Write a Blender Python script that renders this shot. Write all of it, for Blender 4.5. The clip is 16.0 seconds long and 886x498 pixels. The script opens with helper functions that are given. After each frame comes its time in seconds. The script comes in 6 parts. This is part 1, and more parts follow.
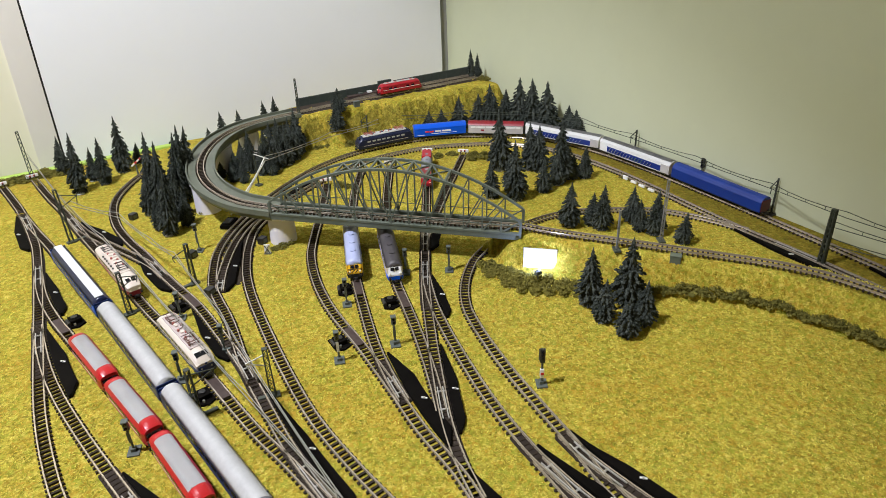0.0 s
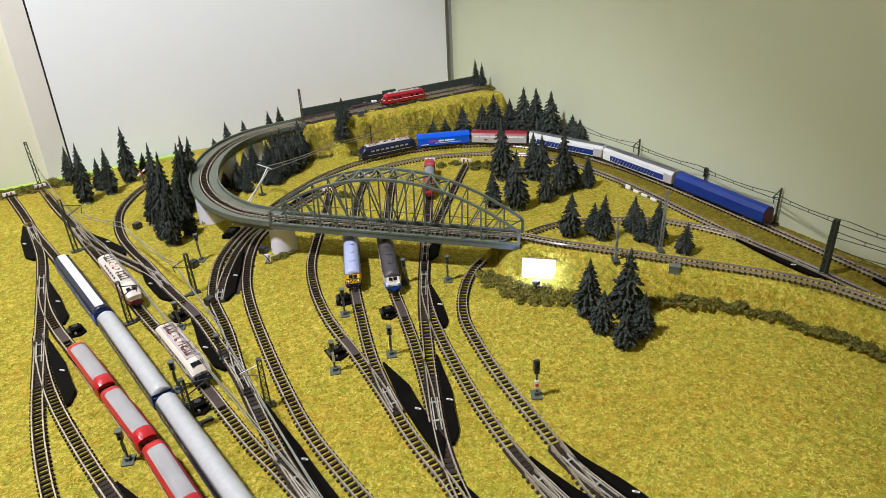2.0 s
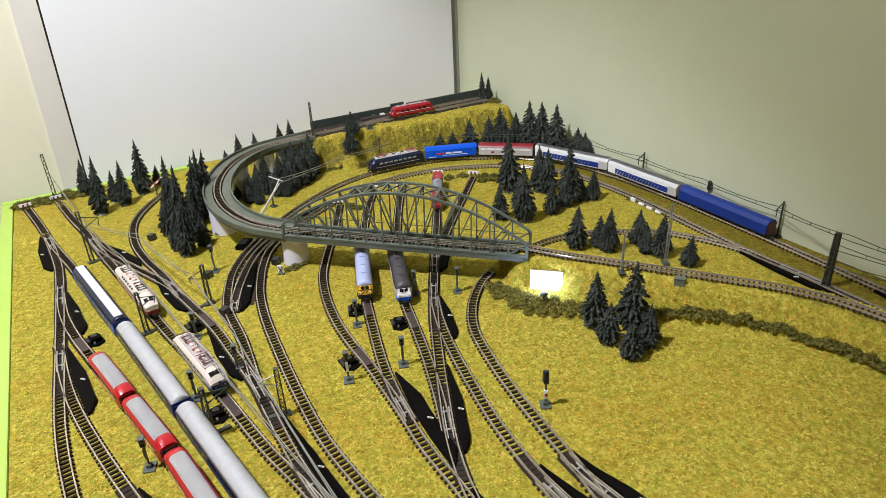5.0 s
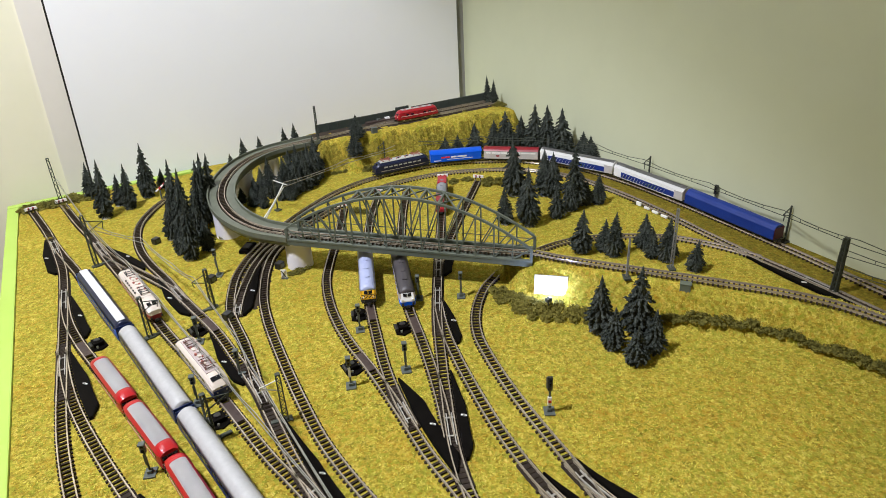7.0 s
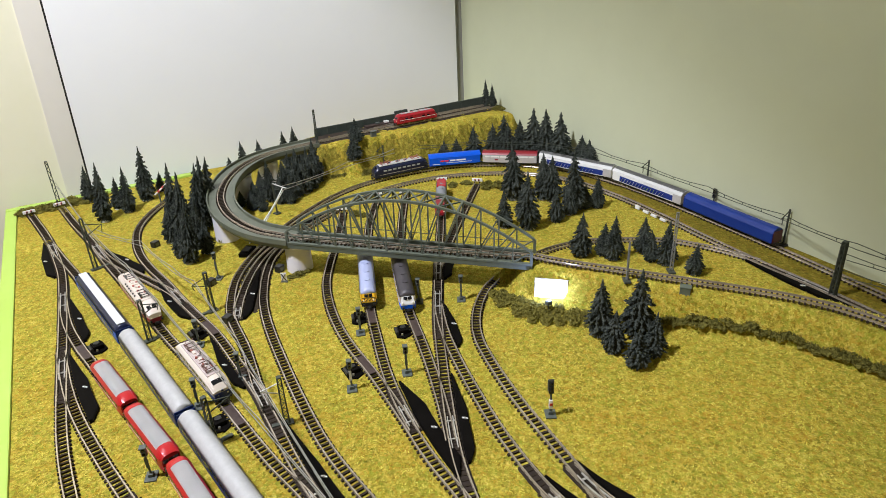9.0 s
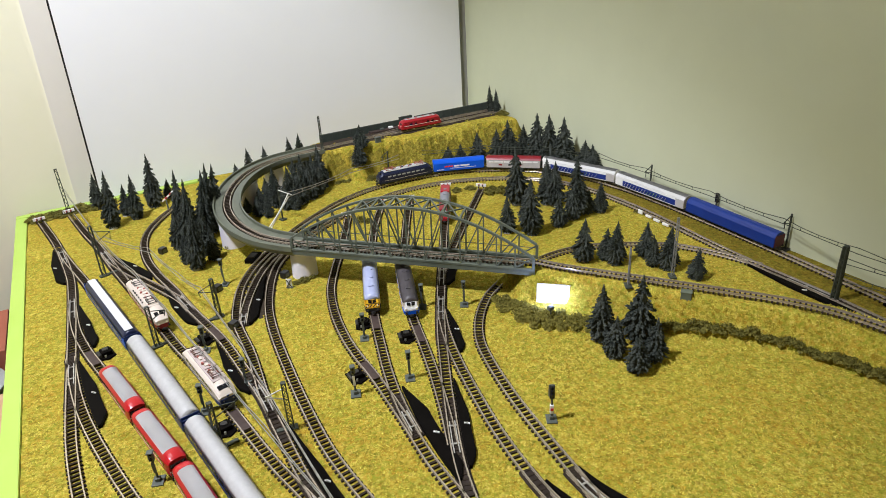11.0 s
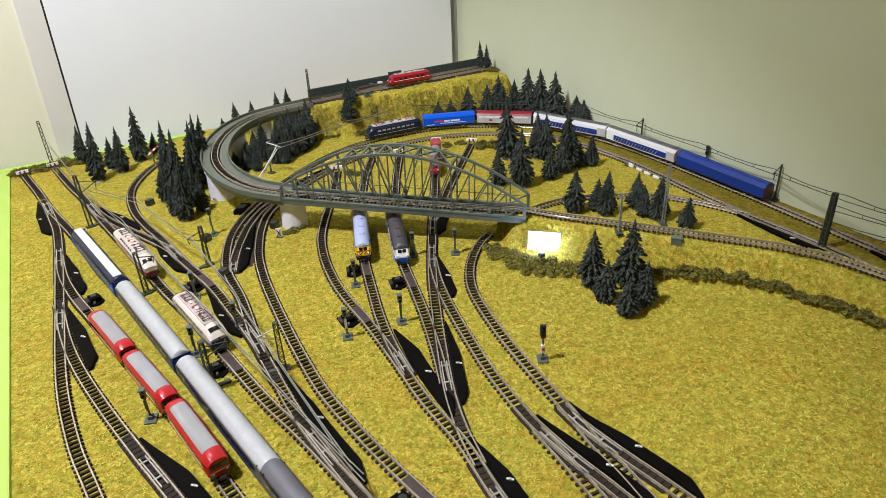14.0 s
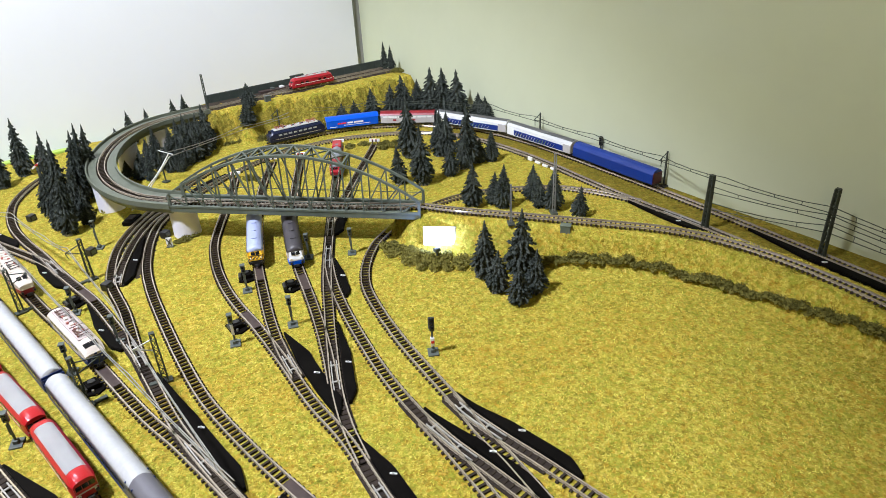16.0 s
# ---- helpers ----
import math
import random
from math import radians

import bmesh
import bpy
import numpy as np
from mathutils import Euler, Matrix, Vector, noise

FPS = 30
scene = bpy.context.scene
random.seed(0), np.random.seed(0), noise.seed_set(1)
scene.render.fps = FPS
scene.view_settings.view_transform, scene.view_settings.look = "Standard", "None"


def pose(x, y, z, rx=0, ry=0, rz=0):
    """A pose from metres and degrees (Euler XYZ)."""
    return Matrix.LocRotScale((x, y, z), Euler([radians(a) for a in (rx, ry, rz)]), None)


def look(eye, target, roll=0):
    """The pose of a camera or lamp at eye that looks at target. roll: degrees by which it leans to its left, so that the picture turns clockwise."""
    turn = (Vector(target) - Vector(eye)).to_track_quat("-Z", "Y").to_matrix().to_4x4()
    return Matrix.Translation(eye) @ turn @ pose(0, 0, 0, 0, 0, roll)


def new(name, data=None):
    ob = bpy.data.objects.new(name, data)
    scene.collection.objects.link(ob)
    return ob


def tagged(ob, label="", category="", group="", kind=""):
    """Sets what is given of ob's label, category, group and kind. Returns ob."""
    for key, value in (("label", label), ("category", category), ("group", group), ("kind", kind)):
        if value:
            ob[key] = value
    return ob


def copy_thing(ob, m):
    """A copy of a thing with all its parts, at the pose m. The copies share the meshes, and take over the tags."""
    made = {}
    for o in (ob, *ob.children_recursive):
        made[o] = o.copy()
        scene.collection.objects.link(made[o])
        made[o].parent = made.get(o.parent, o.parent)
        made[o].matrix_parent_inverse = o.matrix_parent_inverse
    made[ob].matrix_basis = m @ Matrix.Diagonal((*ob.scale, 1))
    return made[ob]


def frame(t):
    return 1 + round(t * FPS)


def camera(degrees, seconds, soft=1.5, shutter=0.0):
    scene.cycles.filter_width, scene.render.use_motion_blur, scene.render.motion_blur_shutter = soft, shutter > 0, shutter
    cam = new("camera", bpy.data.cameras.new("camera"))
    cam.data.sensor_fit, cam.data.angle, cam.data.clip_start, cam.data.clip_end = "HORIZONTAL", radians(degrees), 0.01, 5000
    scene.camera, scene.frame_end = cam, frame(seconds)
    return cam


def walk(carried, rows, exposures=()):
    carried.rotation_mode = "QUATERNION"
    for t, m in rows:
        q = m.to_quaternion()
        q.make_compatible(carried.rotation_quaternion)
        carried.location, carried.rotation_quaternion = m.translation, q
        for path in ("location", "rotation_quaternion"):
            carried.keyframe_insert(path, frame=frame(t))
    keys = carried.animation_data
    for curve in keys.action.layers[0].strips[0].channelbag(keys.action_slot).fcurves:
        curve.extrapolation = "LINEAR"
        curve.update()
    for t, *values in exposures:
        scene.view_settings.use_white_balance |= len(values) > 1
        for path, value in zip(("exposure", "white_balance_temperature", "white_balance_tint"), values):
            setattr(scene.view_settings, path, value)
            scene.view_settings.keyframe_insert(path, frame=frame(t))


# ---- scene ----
# Camera and its path
cam = camera(68.1, 16.0, soft=0.8)
PATH = [
    (0, (0.0764, 0.0604, 0.269), (0.9651, 1.5763, -0.686), -2.4),
    (0.5, (0.0764, 0.0604, 0.27), (0.9608, 1.5826, -0.681), -2.5),
    (1, (0.0794, 0.0632, 0.267), (0.9511, 1.5935, -0.681), -2.8),
    (1.5, (0.0855, 0.0653, 0.267), (0.9449, 1.6023, -0.681), -3.0),
    (2, (0.0862, 0.0553, 0.27), (0.9491, 1.5996, -0.662), -2.9),
    (2.5, (0.0809, 0.0469, 0.276), (0.9603, 1.5948, -0.635), -2.6),
    (3, (0.0795, 0.0466, 0.277), (0.962, 1.5937, -0.634), -2.5),
    (3.5, (0.078, 0.0499, 0.278), (0.9583, 1.5973, -0.634), -2.4),
    (4, (0.0758, 0.0501, 0.279), (0.951, 1.6007, -0.632), -2.7),
    (6.5, (0.0799, 0.051, 0.278), (0.9304, 1.6186, -0.627), -2.9),
    (7, (0.0805, 0.0519, 0.278), (0.9286, 1.6233, -0.622), -3.1),
    (7.5, (0.0816, 0.0536, 0.277), (0.941, 1.6166, -0.627), -2.7),
    (8, (0.0776, 0.0549, 0.278), (0.9351, 1.6204, -0.625), -2.8),
    (8.5, (0.0796, 0.0524, 0.277), (0.9432, 1.6164, -0.623), -2.9),
    (9, (0.0774, 0.0527, 0.278), (0.938, 1.6232, -0.612), -2.9),
    (11.5, (0.0792, 0.0444, 0.283), (0.9207, 1.6295, -0.599), -3.5),
    (12, (0.0776, 0.0418, 0.282), (0.9199, 1.6264, -0.6), -3.5),
    (12.5, (0.0748, 0.0448, 0.28), (0.9119, 1.6268, -0.612), -3.3),
    (13, (0.0731, 0.0459, 0.273), (0.9142, 1.6099, -0.648), -3.0),
    (13.5, (0.0717, 0.0456, 0.269), (0.9152, 1.5892, -0.683), -2.9),
    (14, (0.0723, 0.0428, 0.265), (0.9238, 1.5766, -0.696), -2.9),
    (14.5, (0.0772, 0.0374, 0.261), (0.9602, 1.5593, -0.69), -2.8),
    (15, (0.0786, 0.0341, 0.259), (0.9888, 1.5446, -0.683), -2.8),
    (15.5, (0.0851, 0.0276, 0.259), (1.0455, 1.5109, -0.677), -2.9),
    (16, (0.0996, 0.0243, 0.256), (1.1148, 1.4596, -0.698), -3.0),
]
walk(cam, [(t, look(eye, target, roll)) for t, eye, target, roll in PATH],
     [(0.0, 0.0, 6400, 10), (14.3, 0.0, 6400, 10), (14.8, 0.1, 6250, 10), (15.2, 0.34, 6050, 10), (15.5, 0.38, 6000, 10), (16.0, 0.38, 6000, 10)])

# World, lamps and exposure
world = bpy.data.worlds.new("room_world")
scene.world = world
world.use_nodes = True
world.node_tree.nodes["Background"].inputs[0].default_value = (0.95, 0.97, 1.0, 1)
world.node_tree.nodes["Background"].inputs[1].default_value = 0.25
scene.view_settings.exposure = 0.0


def lamp(name, eye, target, energy, size, color):
    data = bpy.data.lights.new(name, "AREA")
    data.energy, data.shape, data.size, data.color = energy, "DISK", size, color
    ob = new(name, data)
    ob.matrix_world = look(eye, target)
    return ob


# a hanging lamp over the layout's west edge: a downward cone, with an added fill aimed at the walls
LAMP_AT = Vector((-0.24, 0.44, 1.00))
cone = bpy.data.lights.new("hanging_lamp_light", "SPOT")
cone.energy, cone.spot_size, cone.spot_blend, cone.shadow_soft_size, cone.color = 61.5, radians(91.5), 0.34, 0.042, (0.90, 0.915, 1.0)
new("hanging_lamp_light", cone).matrix_world = look(LAMP_AT, (-0.20, 0.66, 0.0))
# added area fill at the lamp's place, turned to brighten the walls
lamp("lamp_shade_light", LAMP_AT + Vector((0, 0, 0.03)), (0.60, 0.70, 0.88), 6.0, 0.10, (0.95, 0.95, 0.97))
# unseen warm fill, added to lift and tint the east wall
lamp("room_lamp_light", (-1.1, -0.95, 1.0), (0.6, 0.3, 0.2), 4.0, 0.4, (1.0, 0.82, 0.42))


# Materials
def node_mat(name, base, rough=0.6, metal=0.0, spec=0.5):
    m = bpy.data.materials.new(name)
    m.use_nodes = True
    b = m.node_tree.nodes["Principled BSDF"]
    b.inputs["Base Color"].default_value = (*base, 1)
    b.inputs["Roughness"].default_value = rough
    b.inputs["Metallic"].default_value = metal
    b.inputs["Specular IOR Level"].default_value = spec
    return m


def noise_node(m, scale, detail=4.0, rough=0.6, coords="Object"):
    tc = m.node_tree.nodes.new("ShaderNodeTexCoord")
    n = m.node_tree.nodes.new("ShaderNodeTexNoise")
    n.inputs["Scale"].default_value = scale
    n.inputs["Detail"].default_value = detail
    n.inputs["Roughness"].default_value = rough
    m.node_tree.links.new(tc.outputs[coords], n.inputs["Vector"])
    return n


def ramp_node(m, source, stops):
    r = m.node_tree.nodes.new("ShaderNodeValToRGB")
    el = r.color_ramp.elements
    while len(el) < len(stops):
        el.new(0.5)
    for e, (p, c) in zip(el, stops):
        e.position, e.color = p, (*c, 1)
    m.node_tree.links.new(source, r.inputs[0])
    return r


def mixed(m, factor, a, b):
    x = m.node_tree.nodes.new("ShaderNodeMix")
    x.data_type = "RGBA"
    for value, slot in ((factor, 0), (a, 6), (b, 7)):
        if hasattr(value, "is_linked"):
            m.node_tree.links.new(value, x.inputs[slot])
        elif slot == 0:
            x.inputs[0].default_value = value
        else:
            x.inputs[slot].default_value = (*value, 1)
    return x.outputs[2]


def bumped(m, height, strength, distance):
    b = m.node_tree.nodes.new("ShaderNodeBump")
    b.inputs["Strength"].default_value = strength
    b.inputs["Distance"].default_value = distance
    m.node_tree.links.new(height, b.inputs["Height"])
    m.node_tree.links.new(b.outputs[0], m.node_tree.nodes["Principled BSDF"].inputs["Normal"])


def coloured(m, socket):
    m.node_tree.links.new(socket, m.node_tree.nodes["Principled BSDF"].inputs["Base Color"])


def worn(name, base, other, scale, rough=0.6, metal=0.0, spec=0.5, bump=0.0, lo=0.35, hi=0.7):
    """Two tones mixed by a fine and a broad noise, with relief."""
    m = node_mat(name, base, rough, metal, spec)
    fine, broad = noise_node(m, scale, 5), noise_node(m, scale / 9, 3)
    r1 = ramp_node(m, fine.outputs["Fac"], [(lo, (0, 0, 0)), (hi, (1, 1, 1))])
    r2 = ramp_node(m, broad.outputs["Fac"], [(lo, (0, 0, 0)), (hi, (1, 1, 1))])
    f = mixed(m, 0.5, r1.outputs[0], r2.outputs[0])
    coloured(m, mixed(m, f, base, other))
    if bump:
        bumped(m, fine.outputs["Fac"], 0.6, bump)
    return m


def grass_material(name, flecks, pits, green, orange):
    """Flock of many short fibres: clumps of mixed tones, dark pits between, greener and browner patches."""
    m = node_mat(name, flecks[2], 0.9, 0, 0.12)
    L = m.node_tree.links
    tc = m.node_tree.nodes.new("ShaderNodeTexCoord")
    cells = m.node_tree.nodes.new("ShaderNodeTexVoronoi")
    cells.inputs["Scale"].default_value = 1100
    L.new(tc.outputs["Object"], cells.inputs["Vector"])
    sep = m.node_tree.nodes.new("ShaderNodeSeparateColor")
    L.new(cells.outputs["Color"], sep.inputs[0])
    clump = noise_node(m, 210, 6, 0.72)
    wide = ramp_node(m, clump.outputs["Fac"], [(0.30, (0, 0, 0)), (0.70, (1, 1, 1))])
    grain = mixed(m, 0.36, wide.outputs[0], sep.outputs[0])
    tone = ramp_node(m, grain, list(zip((0.08, 0.30, 0.48, 0.66, 0.86), flecks)))
    fine = noise_node(m, 420, 5, 0.75)
    pit = ramp_node(m, fine.outputs["Fac"], [(0.33, (0.8, 0.8, 0.8)), (0.44, (0, 0, 0))])
    a = mixed(m, pit.outputs[0], tone.outputs[0], pits)
    for scale, tint, lo, amount in ((42, green, 0.52, 0.5), (150, green, 0.55, 0.5), (30, orange, 0.55, 0.32), (9, orange, 0.50, 0.38)):
        n = noise_node(m, scale, 5, 0.7)
        n.inputs["Distortion"].default_value = 0.6
        k = ramp_node(m, n.outputs["Fac"], [(lo, (0, 0, 0)), (lo + 0.16, (amount, amount, amount))])
        a = mixed(m, k.outputs[0], a, tint)
    bend = noise_node(m, 500, 2, 0.6)
    away = m.node_tree.nodes.new("ShaderNodeVectorMath")
    away.operation = "MULTIPLY_ADD"
    away.inputs[1].default_value = (0.0022, 0.0022, 0.0022)
    L.new(bend.outputs["Color"], away.inputs[0])
    L.new(tc.outputs["Object"], away.inputs[2])
    for scale, cut in ((330, 0.84), (560, 0.80)):
        spots = m.node_tree.nodes.new("ShaderNodeTexVoronoi")
        spots.inputs["Scale"].default_value = scale
        L.new(away.outputs[0], spots.inputs["Vector"])
        rgb = m.node_tree.nodes.new("ShaderNodeSeparateColor")
        L.new(spots.outputs["Color"], rgb.inputs[0])
        for channel, tint, amount in ((0, orange, 0.34), (1, green, 0.50), (2, pits, 0.42)):
            k = ramp_node(m, rgb.outputs[channel], [(cut, (0, 0, 0)), (cut + 0.05, (amount, amount, amount))])
            a = mixed(m, k.outputs[0], a, tint)
    coloured(m, a)
    bumped(m, clump.outputs["Fac"], 1.0, 0.0022)
    return m


GRASS = grass_material("grass_mat", [(0.225, 0.168, 0.017), (0.35, 0.284, 0.031), (0.475, 0.387, 0.050), (0.58, 0.466, 0.078), (0.68, 0.55, 0.13)], (0.17, 0.13, 0.012), (0.25, 0.285, 0.025), (0.40, 0.20, 0.016))
# darker tones than GRASS, for the steep face of the cliff
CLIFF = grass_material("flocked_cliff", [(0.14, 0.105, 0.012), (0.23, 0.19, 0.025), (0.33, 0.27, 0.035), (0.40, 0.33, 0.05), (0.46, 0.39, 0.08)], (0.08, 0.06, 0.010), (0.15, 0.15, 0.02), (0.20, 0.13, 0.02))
# darker, browner mat tones from the inner track to the east wall
OLIVE = grass_material("olive_brown_ground", [(0.13, 0.095, 0.010), (0.18, 0.14, 0.015), (0.24, 0.19, 0.02), (0.30, 0.235, 0.03), (0.36, 0.28, 0.04)], (0.09, 0.065, 0.008), (0.13, 0.125, 0.012), (0.22, 0.12, 0.012))
BUSH = worn("bush_foam", (0.078, 0.074, 0.018), (0.235, 0.205, 0.050), 300, 0.95, 0, 0.1, 0.001)
PALEBUSH = worn("pale_bush_foam", (0.10, 0.090, 0.018), (0.29, 0.25, 0.058), 320, 0.95, 0, 0.1, 0.001)
LIME = worn("lime_board_paint", (0.37, 0.53, 0.085), (0.41, 0.57, 0.11), 30, 0.45, 0, 0.4, 0.0)
WALL_WHITE = worn("white_wall_panel", (0.79, 0.795, 0.82), (0.81, 0.815, 0.84), 22, 0.55, 0, 0.3, 0.0004)
WALL_CREAM = worn("cream_wall_paint", (0.74, 0.72, 0.55), (0.78, 0.75, 0.60), 25, 0.8, 0, 0.2, 0.0006)
WALL_GREEN = worn("yellow_green_wall_paint", (0.535, 0.56, 0.395), (0.565, 0.59, 0.42), 25, 0.8, 0, 0.2, 0.0006)
ROOM_BEIGE = worn("unseen_room_beige", (0.26, 0.23, 0.18), (0.30, 0.265, 0.20), 20, 0.8, 0, 0.2)
# wall band beside the joint, its shade put into the grey
SHADED_STRIP = worn("shaded_wall_strip", (0.66, 0.63, 0.58), (0.70, 0.67, 0.62), 30, 0.7, 0, 0.2, 0.0003)
BLACK = worn("black_plastic", (0.012, 0.012, 0.012), (0.025, 0.024, 0.022), 200, 0.42, 0, 0.5, 0.0001)
BED = worn("turnout_bed_black", (0.0030, 0.0026, 0.0023), (0.0070, 0.0060, 0.0052), 150, 0.5, 0, 0.02, 0.0001)
SLEEPER = worn("sleeper_plastic", (0.016, 0.012, 0.008), (0.062, 0.046, 0.033), 500, 0.75, 0, 0.12, 0.0001)
BROWN = worn("brown_plastic", (0.045, 0.030, 0.026), (0.075, 0.052, 0.045), 300, 0.6, 0, 0.3)
RAIL = worn("rail_nickel", (0.36, 0.30, 0.23), (0.58, 0.50, 0.40), 160, 0.24, 0.55, 0.5)
STEEL = worn("bright_metal", (0.6, 0.6, 0.58), (0.75, 0.75, 0.72), 120, 0.3, 0.9)
BRIDGE = worn("bridge_grey_plastic", (0.072, 0.088, 0.068), (0.125, 0.142, 0.115), 160, 0.45, 0, 0.5, 0.0001)
DECK = worn("ramp_grey_plastic", (0.092, 0.103, 0.074), (0.148, 0.160, 0.122), 120, 0.5, 0, 0.45, 0.0001)
PILLAR = worn("pillar_grey", (0.68, 0.66, 0.73), (0.76, 0.74, 0.80), 90, 0.6, 0, 0.4)
DARKWALL = worn("dark_wall_plastic", (0.035, 0.045, 0.04), (0.06, 0.07, 0.06), 130, 0.6, 0, 0.3)
NEEDLE = worn("fir_needles", (0.011, 0.016, 0.013), (0.130, 0.144, 0.126), 600, 0.85, 0, 0.2, lo=0.42, hi=0.70)
TRUNK = worn("fir_trunk", (0.05, 0.035, 0.022), (0.09, 0.06, 0.04), 300, 0.9)
RED = worn("red_paint", (0.42, 0.010, 0.014), (0.48, 0.016, 0.02), 60, 0.28)
DKRED = worn("dark_red_paint", (0.22, 0.012, 0.02), (0.27, 0.02, 0.028), 60, 0.35)
ROOFGREY = worn("light_grey_roof", (0.55, 0.55, 0.55), (0.63, 0.63, 0.62), 80, 0.5)
SILVER = worn("silver_roof_paint", (0.38, 0.38, 0.385), (0.48, 0.48, 0.48), 260, 0.45, 0.0)
NAVY = worn("navy_paint", (0.008, 0.022, 0.10), (0.012, 0.03, 0.13), 60, 0.3)
DEEPNAVY = worn("deep_navy_paint", (0.004, 0.008, 0.035), (0.006, 0.012, 0.05), 60, 0.35)
BLUE = worn("bright_blue_paint", (0.0, 0.085, 0.62), (0.005, 0.10, 0.68), 60, 0.3)
IVORY = worn("ivory_paint", (0.60, 0.52, 0.45), (0.66, 0.585, 0.515), 60, 0.35)
WHITE = worn("white_plastic", (0.76, 0.76, 0.76), (0.8, 0.8, 0.8), 60, 0.4)
ROOFBLUE = worn("pale_blue_roof", (0.34, 0.38, 0.58), (0.40, 0.44, 0.63), 60, 0.45)
YELLOW = worn("yellow_paint", (0.84, 0.47, 0.02), (0.88, 0.53, 0.03), 60, 0.35)
ROOFDARK = worn("dark_grey_roof", (0.05, 0.045, 0.05), (0.085, 0.075, 0.08), 80, 0.5)
GLASS = node_mat("dark_window", (0.012, 0.013, 0.016), 0.08, 0, 0.6)
SIGNALGREY = worn("signal_grey", (0.060, 0.072, 0.066), (0.11, 0.125, 0.112), 200, 0.5)
MASTGREEN = worn("mast_dark_green", (0.035, 0.042, 0.033), (0.06, 0.07, 0.055), 200, 0.5, 0.1)


# Mesh helpers
def part(name, bm, material, parent=None, label="", smooth=False):
    me = bpy.data.meshes.new(name)
    bm.to_mesh(me)
    bm.free()
    if material:
        me.materials.append(material)
    if smooth:
        me.shade_smooth()
    ob = new(name, me)
    if parent:
        ob.parent = parent
    if label:
        ob["label"] = label
    return ob


def thing(name, m, label, category, group="", kind=""):
    ob = new(name)
    ob.empty_display_size = 0.01
    ob.matrix_world = m
    return tagged(ob, label, category, group, kind)


def box(bm, x0, x1, y0, y1, z0, z1, bevel=0.0):
    r = bmesh.ops.create_cube(bm, size=1, matrix=Matrix.LocRotScale(((x0 + x1) / 2, (y0 + y1) / 2, (z0 + z1) / 2), None, (x1 - x0, y1 - y0, z1 - z0)))
    if bevel:
        edges = list({e for v in r["verts"] for e in v.link_edges})
        bmesh.ops.bevel(bm, geom=edges, offset=bevel, segments=2, affect="EDGES", profile=0.6)
    return bm


def boxed(x0, x1, y0, y1, z0, z1, bevel=0.0):
    return box(bmesh.new(), x0, x1, y0, y1, z0, z1, bevel)


def tube(bm, a, b, r, sides=6, r2=None):
    """A rod from a to b."""
    a, b = Vector(a), Vector(b)
    d = b - a
    m = Matrix.Translation((a + b) / 2) @ d.to_track_quat("Z", "Y").to_matrix().to_4x4()
    bmesh.ops.create_cone(bm, cap_ends=True, segments=sides, radius1=r, radius2=r if r2 is None else r2, depth=d.length, matrix=m)
    return bm


def bar(bm, a, b, w, h, up=(0, 0, 1)):
    """A square bar from a to b, w wide and h deep."""
    a, b = Vector(a), Vector(b)
    d = (b - a).normalized()
    s = d.cross(Vector(up))
    s = (s if s.length > 1e-6 else d.cross(Vector((1, 0, 0)))).normalized()
    t = s.cross(d)
    vs = [bm.verts.new(p + s * i * w / 2 + t * j * h / 2) for p in (a, b) for i, j in ((-1, -1), (1, -1), (1, 1), (-1, 1))]
    for q in ((0, 1, 2, 3), (7, 6, 5, 4), (0, 4, 5, 1), (1, 5, 6, 2), (2, 6, 7, 3), (3, 7, 4, 0)):
        bm.faces.new([vs[i] for i in q])
    return bm


def prism(outline, z0, z1, bevel=0.0):
    bm = bmesh.new()
    f = bm.faces.new([bm.verts.new((x, y, z0)) for x, y in outline])
    if f.normal.z > 0 or sum((a[0] * b[1] - a[1] * b[0]) for a, b in zip(outline, outline[1:] + outline[:1])) > 0:
        f.normal_flip()
    r = bmesh.ops.extrude_face_region(bm, geom=[f])
    top = [v for v in r["geom"] if isinstance(v, bmesh.types.BMVert)]
    bmesh.ops.translate(bm, verts=top, vec=(0, 0, z1 - z0))
    if bevel:
        edges = [e for e in bm.edges if all(v in top for v in e.verts)]
        bmesh.ops.bevel(bm, geom=edges, offset=bevel, segments=2, affect="EDGES")
    bmesh.ops.recalc_face_normals(bm, faces=bm.faces)
    return bm


def spline(points, step=0.004):
    """Evenly spaced points along a smooth curve through the given ones (Catmull-Rom, centripetal)."""
    P = [Vector(p if len(p) == 3 else (*p, 0)) for p in points]
    P = [2 * P[0] - P[1], *P, 2 * P[-1] - P[-2]]
    fine = []
    for a, b, c, d in zip(P, P[1:], P[2:], P[3:]):
        for i in range(24):
            t = i / 24
            fine.append(0.5 * (2 * b + (c - a) * t + (2 * a - 5 * b + 4 * c - d) * t * t + (3 * b - a - 3 * c + d) * t ** 3))
    fine.append(P[-2])
    lengths = np.concatenate([[0], np.cumsum([(q - p).length for p, q in zip(fine, fine[1:])])])
    n = max(2, int(lengths[-1] / step))
    arr = np.array(fine)
    s = np.linspace(0, lengths[-1], n + 1)
    return [Vector((np.interp(v, lengths, arr[:, 0]), np.interp(v, lengths, arr[:, 1]), np.interp(v, lengths, arr[:, 2]))) for v in s]


def frames_along(line):
    out = []
    for i, p in enumerate(line):
        d = (line[min(i + 1, len(line) - 1)] - line[max(i - 1, 0)]).normalized()
        s = Vector((d.y, -d.x, 0)).normalized()
        out.append((p, d, s))
    return out


